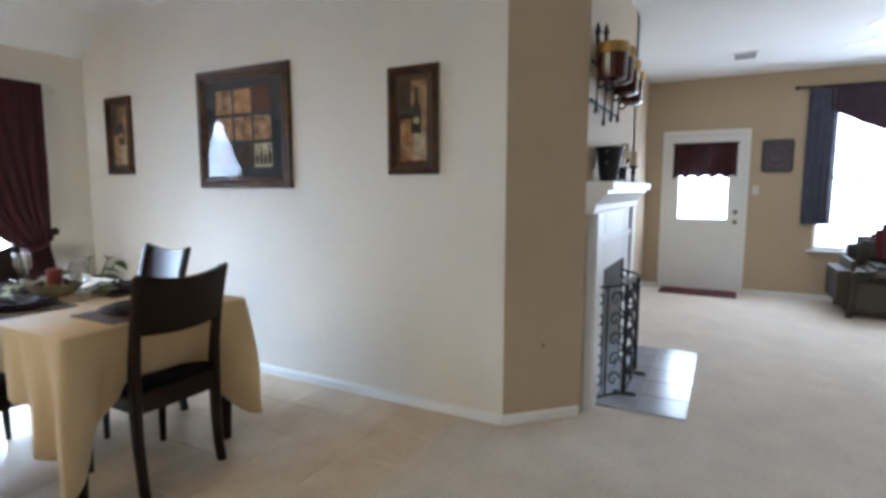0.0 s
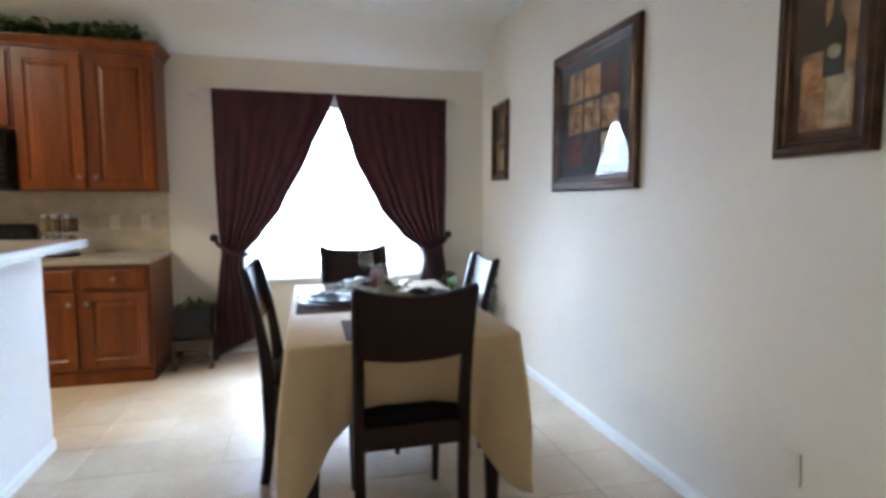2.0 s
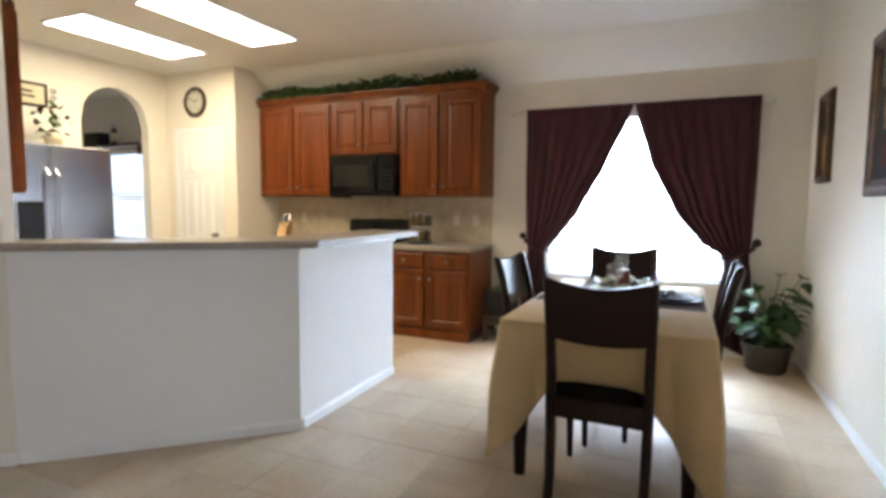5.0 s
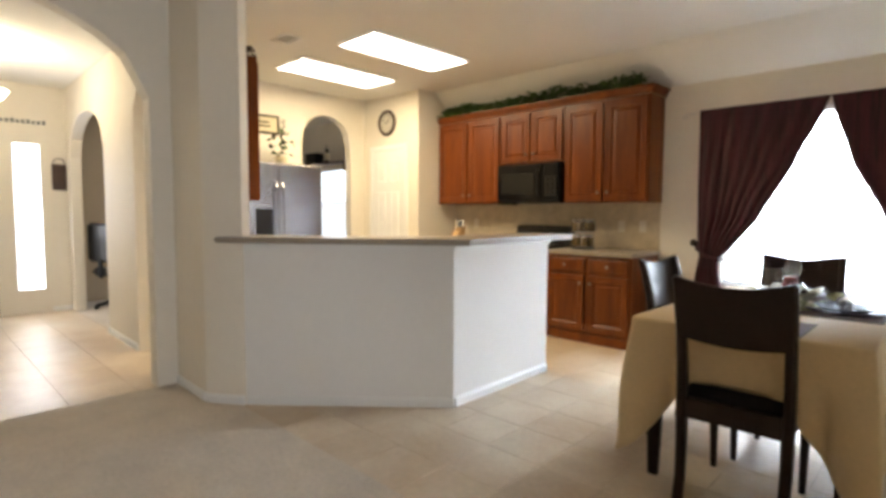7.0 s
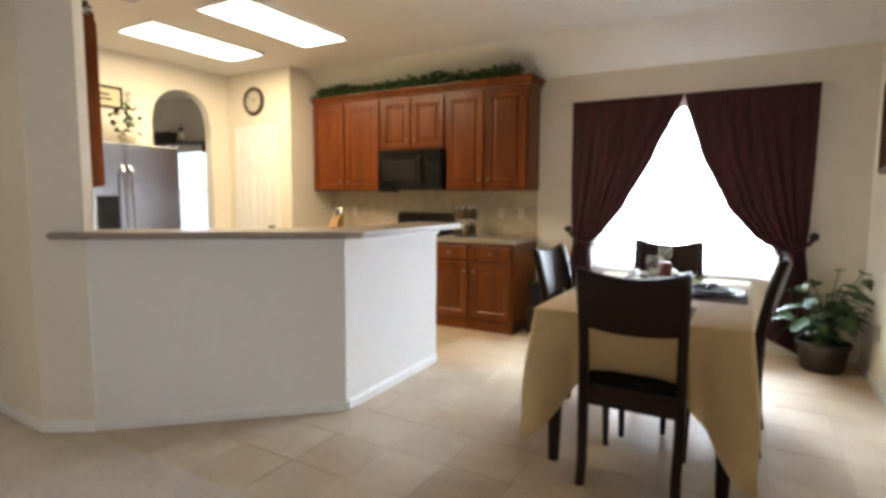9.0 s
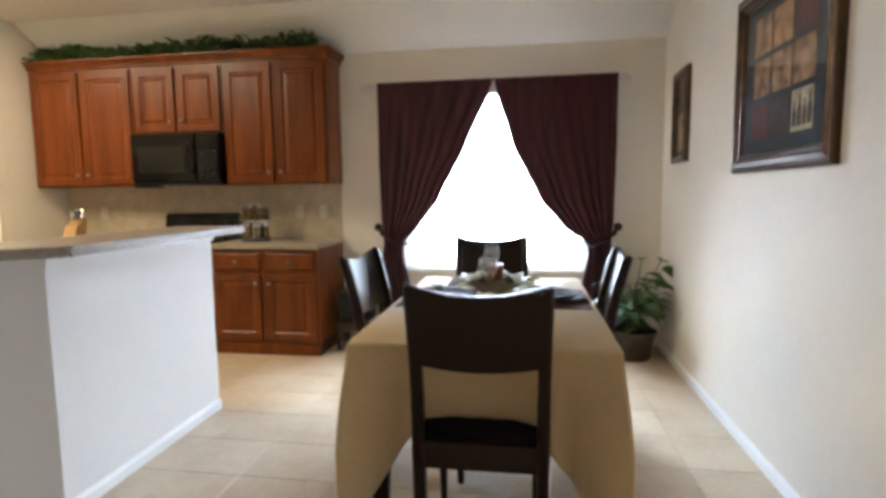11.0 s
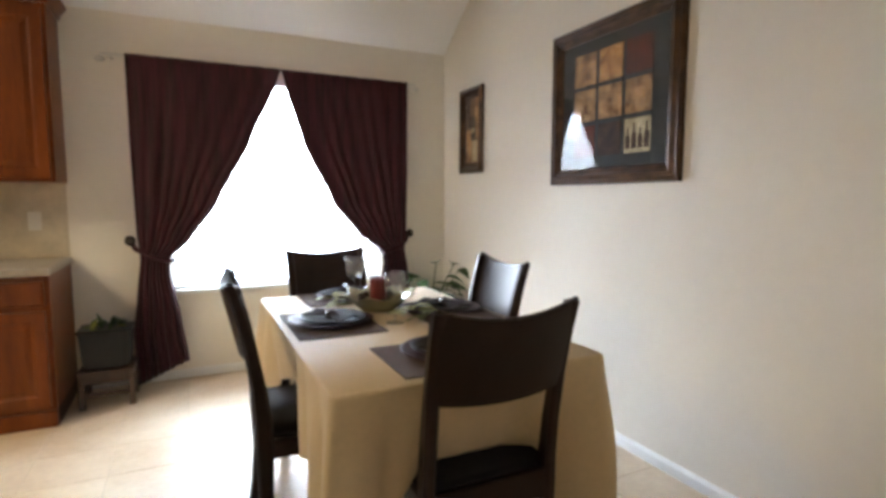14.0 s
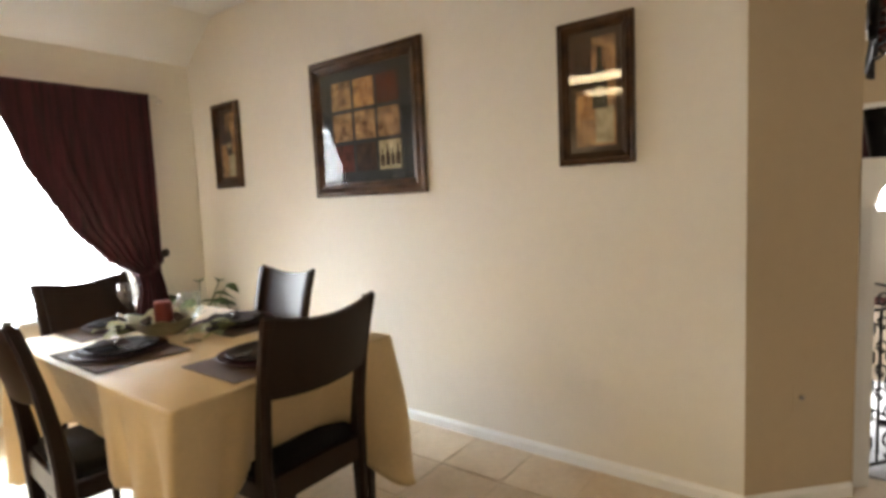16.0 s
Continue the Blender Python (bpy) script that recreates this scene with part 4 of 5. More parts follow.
def base_cabinet(x0, x1, label, n=2):
    cab = thing("base_cabinet", label, "cabinet", group="base cabinets")
    part("body", box(x0, x1, -0.6, -0.004, 0.1, 0.848), CHERRY, cab)
    part("toe_kick", box(x0, x1 - 0.002, -0.585, -0.004, 0.0, 0.1), CHERRY_D, cab)
    part("skirting", box(x0, x1, -0.604, -0.586, 0.001, 0.095, 0.004), CHERRY, cab)
    w = (x1 - x0) / n
    for k in range(n):
        a, b = x0 + k * w + 0.025, x0 + (k + 1) * w - 0.025
        panel_door(a, b, 0.683, 0.818, -0.6, cab, ((a + b) / 2, 0.75), True)
        panel_door(a, b, 0.125, 0.655, -0.6, cab, (b - 0.03 if k % 2 == 0 else a + 0.03, 0.58))


def wall_cabinet(x0, x1, z0, z1, label, y=-0.32, back=-0.004):
    cab = thing("wall_cabinet", label, "cabinet", group="wall cabinets")
    part("body", box(x0, x1, y, back, z0, z1), CHERRY, cab)
    w = (x1 - x0) / 2
    for k in range(2):
        a, b = x0 + k * w + 0.02, x0 + (k + 1) * w - 0.02
        panel_door(a, b, z0 + 0.02, z1 - 0.03, y, cab, (b - 0.03 if k == 0 else a + 0.03, z0 + 0.1))
    return cab


base_cabinet(-3.555, -2.66, "cherry base cabinet with two drawers and two doors")
base_cabinet(-5.37, -4.345, "cherry base cabinet beside the pantry wall")
UZ = 2.355
wall_cabinet(-3.545, -2.65, 1.357, UZ, "tall cherry wall cabinet with two panelled doors")
wall_cabinet(-4.37, -3.55, 1.79, UZ, "short cherry wall cabinet above the microwave")
wall_cabinet(-5.37, -4.375, 1.357, UZ, "tall cherry wall cabinet beside the pantry wall")
bm = bmesh.new()
prof = [(0, 0), (0.012, 0), (0.014, 0.02), (0.04, 0.055), (0.05, 0.062), (0.05, 0.075), (0, 0.075)]
loop = [(-5.37, -0.322, 0, -1), (-2.648, -0.322, 1, -1), (-2.648, -0.004, 1, 0)]
crown = loft([[(x + sx * q, y + sy * q, UZ + 0.001 + z) for q, z in prof] for x, y, sx, sy in loop])
tagged(link_mesh("crown_moulding", crown, CHERRY), "cherry crown moulding along the cabinet tops", "moulding")
gar = tagged(link_mesh("garland", None or bmesh.new(), FOLIAGE), "green leafy garland lying along the cabinet tops", "garland")
bm = bmesh.new()
rng = random.Random(21)
for k in range(1300):
    x = rng.uniform(-5.33, -2.72)
    thick = 0.07 + 0.06 * max(0, noise.noise(Vector((x * 2.3, 0, 0))) + 0.4)
    lf = leaf_mesh(rng.uniform(0.04, 0.08), rng.uniform(0.03, 0.05), 0.3)
    merge(bm, lf, pose(x, -0.285 + rng.gauss(0, 0.04), UZ + 0.08 + rng.uniform(0, thick), rng.uniform(-30, 60), rng.uniform(-40, 40), rng.uniform(0, 360)))
merge(bm, tube([(-5.33 + 0.1 * k, -0.27 + 0.02 * math.sin(k * 1.7), UZ + 0.095) for k in range(27)], 0.007, 6))
bm.to_mesh(gar.data)
bm.free()

for x0, x1, nm in ((-3.56, -2.645, "short taupe laminate countertop with a rolled front edge"), (-5.375, -4.34, "taupe laminate countertop beside the range")):
    tagged(link_mesh("countertop", box(x0, x1, -0.64, -0.004, 0.849, 0.887, 0.008, seg=3), LAMIN), nm, "countertop")
tagged(link_mesh("backsplash", box(-5.375, -2.66, -0.008, -0.0005, 0.8875, 1.356), BACKSPLASH), "beige patterned backsplash above the counter", "backsplash", kind="structure")

# range, microwave
rg = thing("range", "black freestanding electric range", "range", pose(-3.95, 0, 0.022))
part("body", box(-0.38, 0.38, -0.64, -0.012, -0.021, 0.86, 0.006), BLACK, rg)
part("cooktop", box(-0.382, 0.382, -0.655, -0.06, 0.861, 0.878, 0.006), BLACKGLASS, rg)
back = box(-0.38, 0.38, -0.075, -0.012, 0.879, 1.09, 0.02, seg=3)
for v in back.verts:
    if v.co.z < 0.95:
        v.co.y -= 0.01
part("backguard", back, BLACK, rg, "black control backguard")
part("oven_door", box(-0.36, 0.36, -0.668, -0.641, 0.16, 0.72, 0.008), BLACKGLASS, rg)
part("drawer", box(-0.36, 0.36, -0.662, -0.641, 0.03, 0.15, 0.006), BLACK, rg)
part("oven_handle", tube([(-0.3, -0.67, 0.75), (-0.3, -0.705, 0.75), (0.3, -0.705, 0.75), (0.3, -0.67, 0.75)], 0.011, 10), BLACK, rg)
for x in (-0.2, 0.2):
    for y, r in ((-0.5, 0.1), (-0.24, 0.08)):
        part("burner_ring", lathe([(r, 0.0), (r, 0.0015), (r - 0.006, 0.0015), (r - 0.006, 0.0)], 28, False), GREYMARK, rg).matrix_local = pose(x, y, 0.8785)
for x in (-0.31, -0.22, 0.22, 0.31):
    part("knob", lathe([(0.022, 0), (0.02, 0.018), (0.006, 0.02), (0.001, 0.02)], 16), BLACK, rg).matrix_local = pose(x, -0.076, 1.0, 90)
part("display", box(-0.09, 0.09, -0.079, -0.074, 0.98, 1.03, 0.002), BLACKGLASS, rg)

mw = thing("microwave", "black over-range microwave oven under the short cabinet", "microwave", pose(-3.96, 0, 1.36))
part("body", box(-0.405, 0.405, -0.38, -0.01, 0, 0.425, 0.008), BLACK, mw)
part("door", box(-0.4, 0.19, -0.405, -0.381, 0.03, 0.42, 0.008), BLACKGLASS, mw)
part("window_glass", box(-0.34, 0.09, -0.408, -0.4045, 0.1, 0.32, 0.002), SMOKED, mw, "smoked grey door window")
part("control_panel", box(0.2, 0.4, -0.403, -0.381, 0.03, 0.42, 0.006), BLACKGLASS, mw)
part("handle", tube([(0.15, -0.404, 0.1), (0.15, -0.44, 0.12), (0.15, -0.44, 0.33), (0.15, -0.404, 0.35)], 0.01, 10), BLACK, mw)
for r in range(5):
    for c in range(3):
        part("button", box(0.225 + c * 0.055, 0.265 + c * 0.055, -0.4045, -0.4025, 0.07 + r * 0.045, 0.1 + r * 0.045, 0.0005), SMOKED, mw)
part("vent_lip", box(-0.4, -0.18, -0.395, -0.3, -0.02, -0.0005, 0.004), BLACK, mw)

# counter things
kb = thing("knife_block", "light wooden knife block on the counter", "knife block", pose(-5.06, -0.3, 0.888, 0, 0, 15))
blk = box(-0.05, 0.05, -0.1, 0.08, 0, 0.2, 0.006)
for v in blk.verts:
    if v.co.z > 0.1:
        v.co.y += 0.05
        if v.co.y < -0.02:
            v.co.z -= 0.07
part("block", blk, BEECH, kb)
for k in range(5):
    part("knife_handle", box(-0.011, 0.011, -0.012, 0.012, 0.0, 0.09, 0.004), BLACK if k % 2 else STEEL, kb).matrix_local = pose(-0.032 + 0.016 * k, 0.055 - 0.02 * (k % 2), 0.185, -22)
sr = thing("spice_rack", "revolving rack of glass spice jars with steel lids", "spice rack", pose(-3.32, -0.3, 0.888) @ Matrix.Diagonal((1.2, 1.2, 1.12, 1)))
part("base", lathe([(0.1, 0), (0.1, 0.012), (0.02, 0.018), (0.001, 0.018)], 24), BLACK, sr)
part("post", tube([(0, 0, 0.01), (0, 0, 0.29)], 0.009, 8), STEEL, sr)
for lev in (0, 1):
    part("tier", lathe([(0.1, 0), (0.1, 0.008), (0.001, 0.008)], 24), STEEL, sr).matrix_local = pose(0, 0, 0.018 + 0.135 * lev)
    for k in range(7):
        a = 2 * math.pi * k / 7 + lev * 0.3
        jar = part("jar", lathe([(0.022, 0), (0.024, 0.01), (0.024, 0.075), (0.019, 0.082), (0.001, 0.082)], 14), SPICE, sr)
        jar.matrix_local = pose(0.072 * math.cos(a), 0.072 * math.sin(a), 0.0275 + 0.135 * lev)
        part("lid", lathe([(0.0225, 0.0825), (0.0225, 0.105), (0.001, 0.107)], 14), STEEL, jar, "steel screw lid")

# ---- breakfast bar top ----
def slab(pts, z0, z1, bevel=0.01):
    bm = bmesh.new()
    lo = [bm.verts.new((x, y, z0)) for x, y in pts]
    hi = [bm.verts.new((x, y, z1)) for x, y in pts]
    n = len(pts)
    bm.faces.new(lo[::-1])
    bm.faces.new(hi)
    for i in range(n):
        bm.faces.new((lo[i], lo[(i + 1) % n], hi[(i + 1) % n], hi[i]))
    bmesh.ops.bevel(bm, geom=bm.edges[:], offset=bevel, segments=3, affect="EDGES")
    return bm


bt = thing("bar_top", "taupe laminate breakfast bar top on the half wall", "bar top")
part("slab", slab([(-3.915, -3.8), (-2.655, -2.835), (-2.682, -1.61), (-3.08, -1.61), (-3.06, -2.66), (-4.0, -3.52)], 1.052, 1.09), LAMIN, bt)
for a, b in (((-3.915, -3.8), (-2.655, -2.835)), ((-2.655, -2.835), (-2.682, -1.61))):
    u = (Vector(b) - Vector(a)).normalized()
    w = Vector((u.y, -u.x)) * 0.003
    g, h = Vector(a) + w * 0.1, Vector(b) + w * 0.1
    part("edge_strip", slab([tuple(g), tuple(g + w), tuple(h + w), tuple(h)], 1.053, 1.089), LAMIN, bt, "laminate edge strip")
bm = bmesh.new()
for dz, o in ((0.0, 0.014), (0.022, 0.024)):
    pts = [(-3.83 + 0.68 * o, -3.645 - 0.73 * o), (-2.85 + o, -2.745 - 0.45 * o), (-2.877 + o, -1.64 + o * 0.6)]
    merge(bm, loft([[(x, y, 1.006 + dz + z) for z in (0, 0.023)] + [(x2, y2, 1.006 + dz + z) for z in (0.023, 0)] for (x, y), (x2, y2) in zip(pts, [(-3.83, -3.645), (-2.85, -2.745), (-2.877, -1.64)])]))
tagged(link_mesh("bar_trim", bm, WHITE), "white stepped moulding under the bar top", "trim", kind="structure")
wall_plate(pose(-3.3, -3.1595, 0.36, 0, 0, 42.6), "white outlet low on the bar's half wall", "outlet", WHITEWALL)

# ---- ceiling lights ----
for x, y in ((-5.46, -1.79), (-4.36, -1.79)):
    lt = thing("ceiling_light", "lit white fluorescent box light on the kitchen ceiling", "ceiling light", pose(x, y, 0), "kitchen ceiling lights")
    part("housing", frame_bars(-0.25, 0.25, -0.578, 0.578, 0.014, H - 0.026, H - 0.001, 0.003), WHITE, lt).matrix_local = Matrix(((1, 0, 0, 0), (0, 0, 1, 0), (0, 1, 0, 0), (0, 0, 0, 1)))
    part("diffuser", box(-0.249, 0.249, -0.577, 0.577, H - 0.024, H - 0.014), GLOW, lt, "glowing acrylic diffuser")

# ---- pantry door, clock, arch wall ----
def panelled_door(name, m, w, h, mat, label, rows=3, knob=True, knob_mat=None, side=1, casing=True):
    """Panelled door; local x across from 0, -y towards the viewer."""
    d = thing(name, label, "door", m, kind="structure")
    part("leaf", box(0, w, -0.012, 0.02, 0.005, h, 0.002), mat, d)
    zs = [(0.2, 0.72), (0.86, 1.5), (1.62, 1.88)] if rows == 3 else [(0.2, 0.8)]
    k = h / 2.03
    for a, b in zs:
        for x0, x1 in ((0.1, w / 2 - 0.045), (w / 2 + 0.045, w - 0.1)):
            bm = bmesh.new()
            rings = []
            for q, dy in ((0, -0.012), (0.008, -0.022), (0.018, -0.022), (0.03, -0.013), (0.05, -0.018)):
                rings.append([bm.verts.new(p) for p in ((x0 + q, dy, a * k + q), (x1 - q, dy, a * k + q), (x1 - q, dy, b * k - q), (x0 + q, dy, b * k - q))])
            for r0, r1 in zip(rings, rings[1:]):
                for i in range(4):
                    bm.faces.new((r0[i], r0[(i + 1) % 4], r1[(i + 1) % 4], r1[i]))
            bm.faces.new(rings[-1])
            part("panel", bm, mat, d)
    if casing:
        bm = bmesh.new()
        for b in ((-0.065, w + 0.065, h + 0.005, h + 0.07), (-0.065, -0.005, 0.0, h + 0.005), (w + 0.005, w + 0.065, 0.0, h + 0.005)):
            box(b[0], b[1], -0.018, -0.0005, b[2], b[3], 0.005, bm)
        part("casing", bm, mat, d)
    if knob:
        x = w - 0.06 if side > 0 else 0.06
        part("door_handle", lathe([(0.03, 0), (0.03, 0.006), (0.012, 0.01), (0.012, 0.03), (0.026, 0.04), (0.028, 0.055), (0.016, 0.066), (0.001, 0.067)], 18), knob_mat or PEWTER, d, "brushed metal door knob").matrix_local = pose(x, -0.013, 0.92, 90)
    return d


panelled_door("door_1", pose(-6.25, -0.681, 0, 0, 0, 0), 0.63, 2.05, WHITE, "white six-panel pantry door, closed")
ck = thing("wall_clock", "round wall clock with a dark wooden rim and pale dial", "clock", pose(-5.96, -0.68, 2.405, 90))
part("rim", lathe([(0.125, 0.0), (0.165, 0.0), (0.17, 0.015), (0.155, 0.035), (0.135, 0.03), (0.125, 0.018)], 36, False), WALNUT, ck)
part("dial", lathe([(0.128, 0.004), (0.128, 0.014), (0.001, 0.0145)], 36), DIAL, ck)
for k in range(12):
    a = math.pi * k / 6
    part("hour_mark", box(-0.004, 0.004, 0.095, 0.118, 0.0146, 0.0165), BLACK, ck).matrix_local = pose(0, 0, 0, 0, 0, math.degrees(a))
part("hour_hand", box(-0.004, 0.004, -0.01, 0.06, 0.018, 0.0195), BLACK, ck).matrix_local = pose(0, 0, 0, 0, 0, -50)
part("minute_hand", box(-0.003, 0.003, -0.015, 0.095, 0.02, 0.0215), BLACK, ck).matrix_local = pose(0, 0, 0, 0, 0, 60)

fr = thing("refrigerator", "stainless side-by-side refrigerator with a water dispenser", "refrigerator", pose(-5.72, -2.29, 0, 0, 0, 90))
part("body", box(-0.45, 0.45, 0.07, 0.7, 0.02, 1.755, 0.01), GREYSIDE, fr)
for x0, x1 in ((-0.45, -0.083), (-0.077, 0.45)):
    part("door", box(x0, x1, 0.0, 0.068, 0.08, 1.76, 0.014, seg=3), STEEL, fr)
part("grille", box(-0.45, 0.45, 0.03, 0.06, 0.0, 0.075, 0.004), BLACK, fr)
for x in (-0.115, -0.045):
    part("handle", tube([(x, 0.0, 0.55), (x, -0.045, 0.6), (x, -0.055, 1.1), (x, -0.045, 1.5), (x, 0.0, 1.55)], 0.012, 10), STEEL, fr)
part("dispenser_frame", frame_bars(-0.34, -0.15, 0.95, 1.28, 0.02, -0.008, 0.001), STEEL, fr)
part("dispenser_well", box(-0.34, -0.15, -0.004, 0.0, 0.95, 1.28, 0.001), NEARBLACK, fr, "black dispenser well")
for x in (-0.36, 0.33):
    part("hinge_cap", box(x, x + 0.06, 0.02, 0.08, 1.761, 1.775, 0.004), GREYSIDE, fr)

sg = thing("wall_sign", "framed pale sign with scrollwork above the refrigerator", "sign", pose(-6.449, -2.18, 2.27, 0, 0, 90))
part("frame", frame_bars(-0.2, 0.2, -0.085, 0.085, 0.026, -0.02, -0.001), BRONZE, sg)
part("board", box(-0.2, 0.2, -0.01, -0.001, -0.085, 0.085), SIGNBOARD, sg)
for k, (z, w) in enumerate(((0.025, 0.2), (-0.02, 0.24))):
    part("lettering_bar", box(-w / 2, w / 2, -0.0125, -0.0095, z - 0.009, z + 0.009), BRONZE, sg)
for k in range(3):
    c = (0.275, -0.065 * k + 0.05)
    part("scroll", tube([(c[0] + 0.03 * math.cos(t) * (1 - t / 9), -0.012, c[1] + 0.03 * math.sin(t) * (1 - t / 9)) for t in np.linspace(0, 7, 20)], 0.005, 6), BRONZE, sg)
tp = thing("artificial_plant", "small leafy arrangement in a pot on the refrigerator", "plant", pose(-6.2, -2.06, 1.7555))
smooth(part("pot", lathe([(0.05, 0), (0.075, 0.1), (0.08, 0.12), (0.065, 0.12), (0.002, 0.11)], 20), SIGNBOARD, tp))
rng = random.Random(5)
for k in range(46):
    lf = part("leaf", leaf_mesh(rng.uniform(0.06, 0.1), 0.04, 0.3), FOLIAGE if k % 3 else CONE, tp)
    a = rng.uniform(0, 360)
    lf.matrix_local = pose(rng.gauss(0, 0.055), rng.gauss(0, 0.06), 0.12 + rng.uniform(0, 0.27), rng.uniform(-20, 70), rng.uniform(-30, 30), a)

ec = wall_cabinet(-4.84, -4.24, 1.335, 2.42, "tall cherry wall cabinet behind the column", -0.32)
ec.matrix_world = pose(-9.33, -3.529, 0, 0, 0, 180)
ob = tagged(link_mesh("wreath_pick", bmesh.new(), CONE), "dark dried foliage on top of the tall cabinet", "foliage")
bm = bmesh.new()
for k in range(60):
    merge(bm, leaf_mesh(rng.uniform(0.04, 0.09), 0.035, 0.3), pose(-4.62 + rng.gauss(0, 0.06), -3.27 + rng.gauss(0, 0.05), 2.43 + rng.uniform(0, 0.06), rng.uniform(-20, 70), rng.uniform(-30, 30), rng.uniform(0, 360)))
bm.to_mesh(ob.data)
bm.free()
vt = thing("ceiling_vent", "white ceiling air vent near the column", "vent", pose(-4.85, -2.75, 0))
part("frame", frame_bars(-0.12, 0.12, -0.06, 0.06, 0.02, H - 0.012, H - 0.001, 0.002), WHITE, vt).matrix_local = Matrix(((1, 0, 0, 0), (0, 0, 1, 0), (0, 1, 0, 0), (0, 0, 0, 1)))
for k in range(7):
    part("slat", box(-0.12, 0.12, -0.006, 0.006, -0.001, 0.001), WHITE, vt).matrix_local = pose(0, -0.05 + k * 0.0165, H - 0.007, 35)

# ---- study seen through the arches ----
sh = thing("wall_shelf", "dark wooden wall shelf above the study window", "shelf", pose(-8.1, 0, 2.04))
part("board", box(-0.9, 0.55, -0.22, -0.002, 0, 0.03, 0.004), WALNUT, sh)
for x in (-0.8, 0.45):
    part("bracket", box(x - 0.01, x + 0.01, -0.18, -0.002, -0.12, -0.0005, 0.003), WALNUT, sh)
tagged(link_mesh("storage_box", box(-8.75, -8.42, -0.2, -0.03, 2.0705, 2.25, 0.008), BLACK), "black storage box on the study shelf", "box")
ln = thing("lantern", "small brass lantern with a warm globe on the shelf", "lantern", pose(-8.2, -0.12, 2.0705))
part("base", lathe([(0.06, 0), (0.06, 0.02), (0.03, 0.03), (0.03, 0.05)], 18), BRONZE, ln)
part("globe", lathe([(0.03, 0.05), (0.05, 0.08), (0.05, 0.13), (0.028, 0.17)], 18), SIGNBOARD, ln)
part("cap", lathe([(0.035, 0.171), (0.045, 0.18), (0.02, 0.22), (0.006, 0.24)], 18), BRONZE, ln)
part("bail", tube([(0.05 * math.cos(a), 0, 0.2 + 0.09 * math.sin(a)) for a in np.linspace(0, math.pi, 12)], 0.004, 6), BRONZE, ln)
dr = thing("study_curtain", "dark curtain panel beside the study window", "curtain")
part("panel", loft([[(-7.62 + 0.012 * math.sin(k), -0.09 + 0.03 * math.sin(k * 1.3), z) for k in range(12)] + [(-7.42, -0.03, z), (-7.62, -0.03, z)] for z in (0.02, 2.0)]), BLACK, dr)
dk = thing("office_chair", "black office chair at a desk in the study", "office chair", pose(-8.4, -3.17, 0, 0, 0, 200))
part("seat", box(-0.24, 0.24, -0.24, 0.24, 0.42, 0.52, 0.04, seg=3), BLACK, dk)
part("backrest", box(-0.23, 0.23, 0.2, 0.28, 0.6, 1.1, 0.035, seg=3), BLACK, dk)
part("back_post", box(-0.03, 0.03, 0.24, 0.27, 0.4, 0.7, 0.005), BLACK, dk)
part("column", tube([(0, 0, 0.06), (0, 0, 0.42)], 0.03, 12), BLACK, dk)
for k in range(5):
    a = 2 * math.pi * k / 5
    part("foot", tube([(0, 0, 0.09), (0.28 * math.cos(a), 0.28 * math.sin(a), 0.05)], 0.022, 8), BLACK, dk)
    part("caster", lathe([(0.025, -0.015), (0.025, 0.015)], 14), BLACK, dk).matrix_local = pose(0.28 * math.cos(a), 0.28 * math.sin(a), 0.026, 90)

# ---- hall ----
panelled_door("door_2", pose(-8.598, -5.36, 0, 0, 0, 90), 0.91, 2.03, DOORDARK, "dark stained panelled front door, closed", knob_mat=STEEL)
sl = thing("window_4", "narrow bright frosted sidelight beside the front door", "window", pose(-8.6, -4.21, 0.28, 0, 0, 90), kind="structure")
part("window_frame", frame_bars(0.02, 0.27, 0.02, 1.76, 0.02, -0.012, 0.06, 0.003), WHITE, sl)
# Sidelight pane emits; no daylight passes through it.
pn = part("pane", box(0.02, 0.27, 0.02, 0.026, 0.02, 1.76), GLOWPANE, sl, "frosted pane glowing in place of daylight")
pq = thing("wall_plaque", "small dark hanging wall plaque", "plaque", pose(-8.598, -3.75, 1.5, 0, 0, 90))
part("board", box(-0.075, 0.075, -0.018, -0.001, 0, 0.32, 0.006), WALNUT, pq)
part("hanger", tube([(0.06 * math.cos(a), -0.008, 0.321 + 0.07 * math.sin(a)) for a in np.linspace(0, math.pi, 10)], 0.006, 6), WALNUT, pq)
lt = thing("wall_lettering", "faint grey lettering on the wall above the sidelight", "lettering", pose(-8.598, -4.1, 2.3, 0, 0, 90))
for k in range(9):
    part("letter_bar", box(-0.2 + k * 0.05, -0.165 + k * 0.05, -0.003, -0.0005, -0.02, 0.02 + 0.006 * (k % 3)), GREYMARK, lt)
pd = thing("hall_pendant_lamp", "lit glass bowl pendant lamp in the hall", "lamp", pose(-6.9, -4.62, 0))
part("canopy", lathe([(0.06, H - 0.03), (0.06, H - 0.001)], 20), BRONZE, pd)
part("stem", tube([(0, 0, 2.36), (0, 0, H - 0.02)], 0.008, 8), BRONZE, pd)
smooth(part("shade", lathe([(0.004, 2.2), (0.09, 2.215), (0.17, 2.26), (0.215, 2.33), (0.205, 2.33), (0.16, 2.268), (0.085, 2.225), (0.004, 2.21)], 32), GLOWBOWL, pd, "glowing alabaster glass bowl"))
mt = tagged(link_mesh("welcome_mat", box(-8.5, -8.1, -5.3, -4.6, 0.001, 0.011, 0.004), MAT), "dark doormat before the front door", "doormat")

